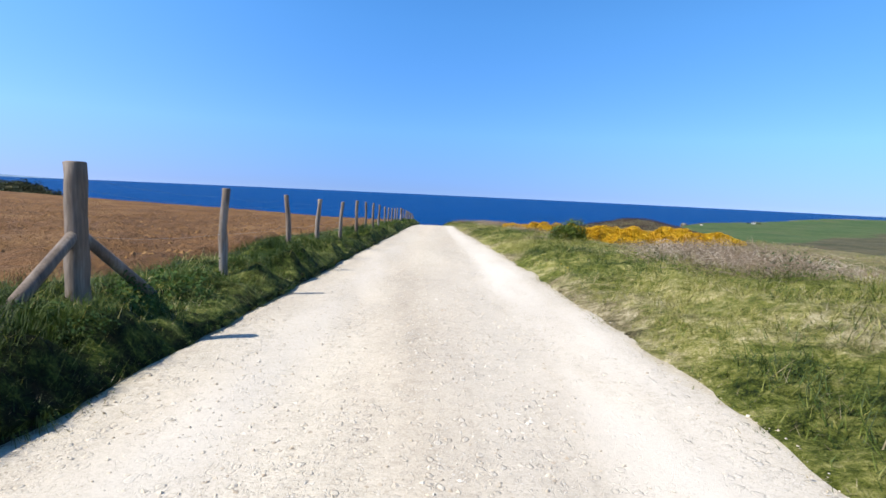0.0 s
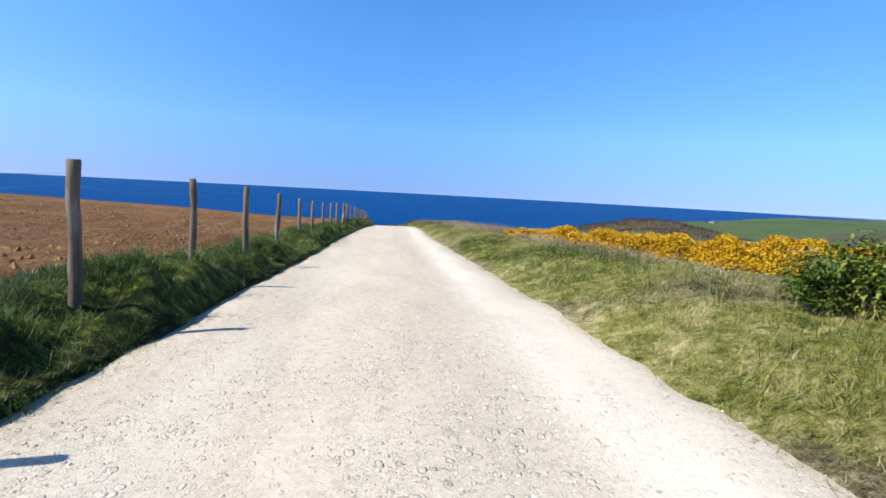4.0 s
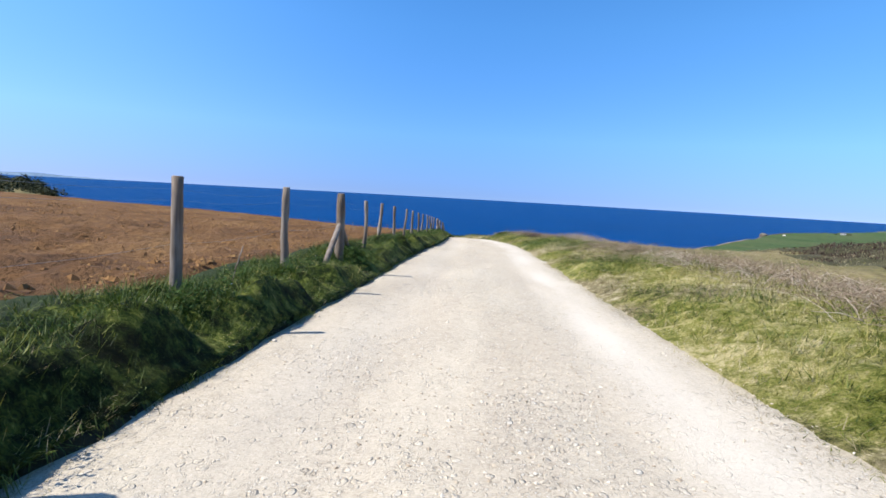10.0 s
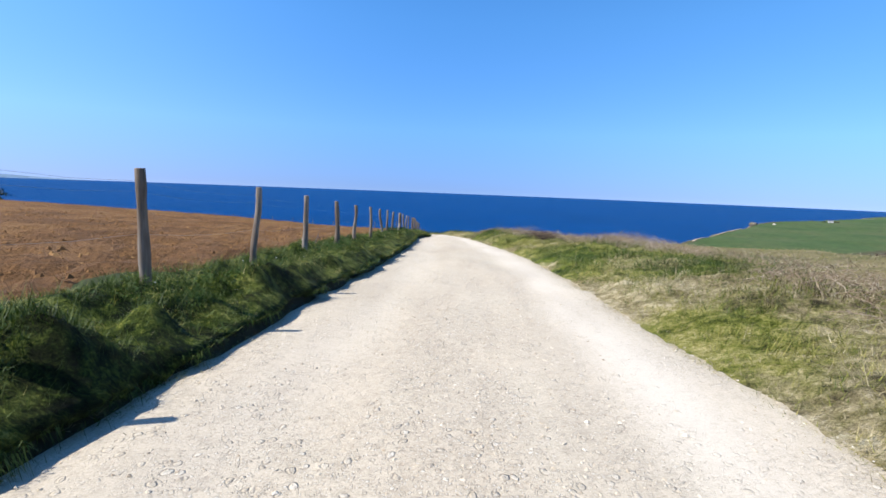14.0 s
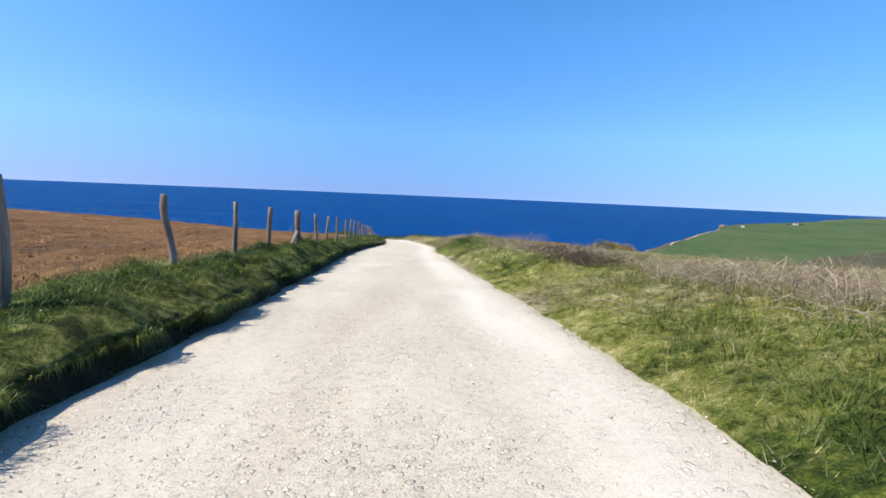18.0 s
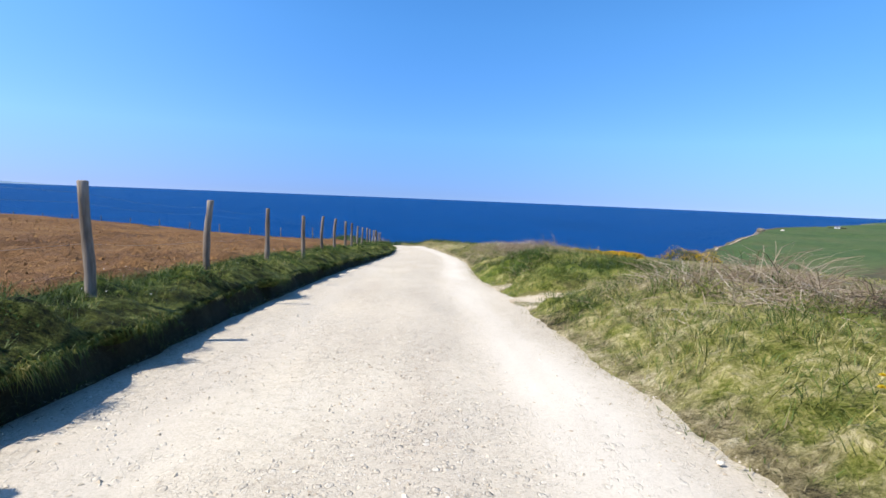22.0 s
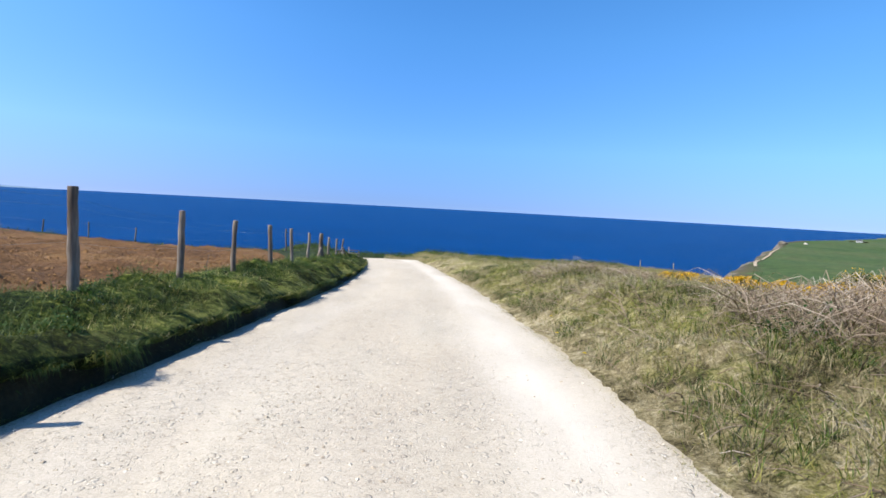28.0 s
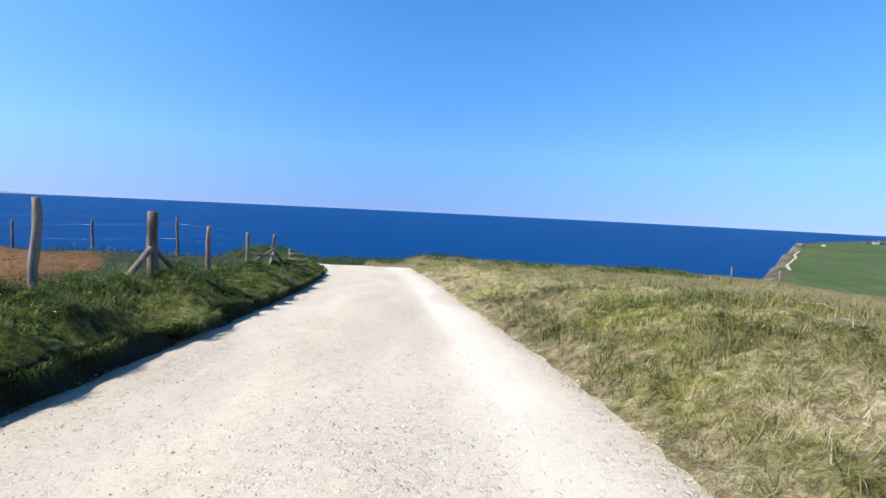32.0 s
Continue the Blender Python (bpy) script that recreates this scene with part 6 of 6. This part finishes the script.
for dx, dy, w_, h_ in ((2.6, 0.6, 0.9, 0.6), (4.4, 1.2, 0.8, 0.5), (-3.0, 0.4, 0.9, 0.5)):
    hedge = tagged(new("windbreak_bush"), "dark windswept bush beside the far cottage", "shrub", "windbreak bushes")
    hedge.location = (hx + dx, hy + dy, float(land_height(hx + dx, hy + dy)))
    v, f = leaf_cloud((0, 0, -0.1), (w_, w_, h_), 260, 0.4)
    part("foliage", mesh_from("foliage", v, f, mats=(SCRUB,), smooth_faces=False), None, hedge)
    v, f = stems(rs.normal(0, 0.2, (6, 3)) * [1, 1, 0], np.linspace(0, 6.28, 6), np.full(6, 0.6 * w_), np.full(6, 0.7 * h_), np.full(6, 0.05))
    part("stem", mesh_from("stem", v, f, mats=(DEAD,)), None, hedge)

# dandelions in the verge
PETAL = leafy("dandelion_petals", [(0.0, (0.80, 0.55, 0.02)), (1.0, (0.90, 0.72, 0.04))], 0.2)
for k, (x, y) in enumerate(((2.46, 88.1), (2.66, 89.3), (2.42, 86.85), (2.03, 8.3), (2.11, 9.0), (3.02, 67.05), (3.08, 67.12), (2.9, 83.6))):
    z = float(turf_height(x, y)) + 0.02
    flower = tagged(new("dandelion"), "yellow dandelion flower in the grass", "flower", "dandelions")
    flower.location = (x, y, z)
    sv, sf = stems(np.array([[0, 0, 0.0]]), np.array([0.5 * k]), np.array([0.03]), np.array([0.10]), np.array([0.003]), 0.8)
    part("stalk", mesh_from("stalk", sv, sf, mats=(LUSH,)), None, flower)
    bm = bmesh.new()
    for ring, (count, reach, lift) in enumerate(((14, 0.024, 0.004), (10, 0.017, 0.010), (6, 0.009, 0.014))):
        for j in range(count):
            a = 2 * math.pi * (j + 0.5 * ring) / count
            d, s = Vector((math.cos(a), math.sin(a), 0)), Vector((-math.sin(a), math.cos(a), 0)) * 0.004
            c = Vector((0.02, 0, 0.10))
            bm.faces.new([bm.verts.new(p) for p in (c, c + d * reach * 0.6 + s + Vector((0, 0, lift)), c + d * reach + Vector((0, 0, lift)), c + d * reach * 0.6 - s + Vector((0, 0, lift)))])
    part("petal", bm, PETAL, flower)

# loose sticks by the fence
for x, y, run, rise, lb in ((-2.02, 34.1, (0.10, 0.05), 0.42, "pale dead stick leaning beside the fence"), (-2.15, 51.2, (0.12, -0.04), 0.36, "pale dead stick leaning beside the fence"),
                            (-3.35, 92.4, (0.05, 0.05), 0.34, "thin bleached stick at the field's edge")):
    z = float(turf_height(x, y))
    stick = tagged(new("stick"), lb, "stick")
    stick.location = (x, y, z)
    part("shaft", tube([(0, 0, -0.05), (run[0] * 0.4, run[1] * 0.6, rise * 0.5), (run[0], run[1], rise)], [0.009, 0.008, 0.005], 6, 0.1, int(y)), WOOD, stick)
    part("twig", tube([(run[0] * 0.4, run[1] * 0.6, rise * 0.5), (run[0] * 0.4 + 0.05, run[1] * 0.6 - 0.03, rise * 0.72)], [0.005, 0.003], 5, 0.1, int(y) + 1), WOOD, stick)


def dry_stalk(x, y, high, seed):
    """A standing dead weed: one stalk with a few bare side twigs."""
    rng = random.Random(seed)
    root = tagged(new("dead_weed"), "tall bare dead weed stalk standing over the verge", "weed", "dead weeds")
    root.location = (x, y, float(turf_height(x, y)))
    lean = (rng.uniform(-0.12, 0.12), rng.uniform(-0.12, 0.12))
    at = [Vector((lean[0] * f * f, lean[1] * f * f, high * f)) for f in (0, 0.35, 0.7, 1.0)]
    part("stalk", tube([(0, 0, -0.04)] + at[1:], [0.006, 0.0055, 0.004, 0.0025], 5, 0.05, seed), DEAD, root)
    for k in range(rng.randint(2, 5)):
        p = at[1].lerp(at[3], rng.uniform(0.1, 0.9))
        a, ln = rng.uniform(0, 6.28), rng.uniform(0.08, 0.20)
        tip = p + Vector((math.cos(a) * ln * 0.6, math.sin(a) * ln * 0.6, ln * 0.8))
        part("twig", tube([p, p.lerp(tip, 0.5) + Vector((0, 0, -0.01)), tip], [0.003, 0.0025, 0.0015], 4, 0, seed + k), DEAD, root)


rng = random.Random(77)
for k in range(16):
    dry_stalk(rng.uniform(6.0, 8.6), rng.uniform(29.5, 34.0), rng.uniform(0.4, 0.75), 1000 + 10 * k)
for k in range(5):
    dry_stalk(rng.uniform(3.4, 4.2), rng.uniform(77.2, 78.6), rng.uniform(0.35, 0.6), 1300 + 10 * k)
for k in range(7):
    dry_stalk(rng.uniform(3.8, 6.0), rng.uniform(81.0, 86.0), rng.uniform(0.3, 0.5), 1400 + 10 * k)
for k, (x, y) in enumerate(((15.2, 117.5), (17.4, 117.4))):
    marker = tagged(new("marker_post"), "thin weathered wooden post near the cliff edge", "post", "marker posts")
    marker.location = (x, y, float(land_height(x, y)))
    part("shaft", tube([(0, 0, -0.15), (0.01, 0, 0.5), (0.0, 0.01, 0.8)], [0.035, 0.033, 0.03], 8, 0.06, 1500 + k), WOOD, marker)

# white flowers low in the fence bank
n = 160
y = rs.uniform(22, 100, n)
x = along(ROAD_LEFT, y) - rs.uniform(0.25, 1.4, n)
z = turf_height(x, y) + rs.uniform(0.06, 0.13, n)
s = rs.uniform(0.006, 0.013, n)
ring = rs.uniform(0, 6.28, n)
c = np.stack([x, y, z], 1)
d = np.stack([np.cos(ring), np.sin(ring), rs.uniform(-0.3, 0.3, n)], 1) * s[:, None]
e = np.stack([-np.sin(ring), np.cos(ring), rs.uniform(-0.3, 0.3, n)], 1) * s[:, None]
WHITE = leafy("white_petals", [(0.0, (0.70, 0.70, 0.64)), (1.0, (0.82, 0.82, 0.78))], 0.2)
lift = np.array([0, 0, 0.5])[None] * s[:, None]
v = np.stack([c - d, c - e + lift, c + d, c + e + lift], 1).reshape(-1, 3)
tagged(new("daisies", mesh_from("daisies", v, np.arange(n)[:, None] * 4 + np.array([[0, 1, 2, 3]]), mats=(WHITE,), smooth_faces=False)), "scattered small white flowers in the fence bank", "flowers", kind="stuff")
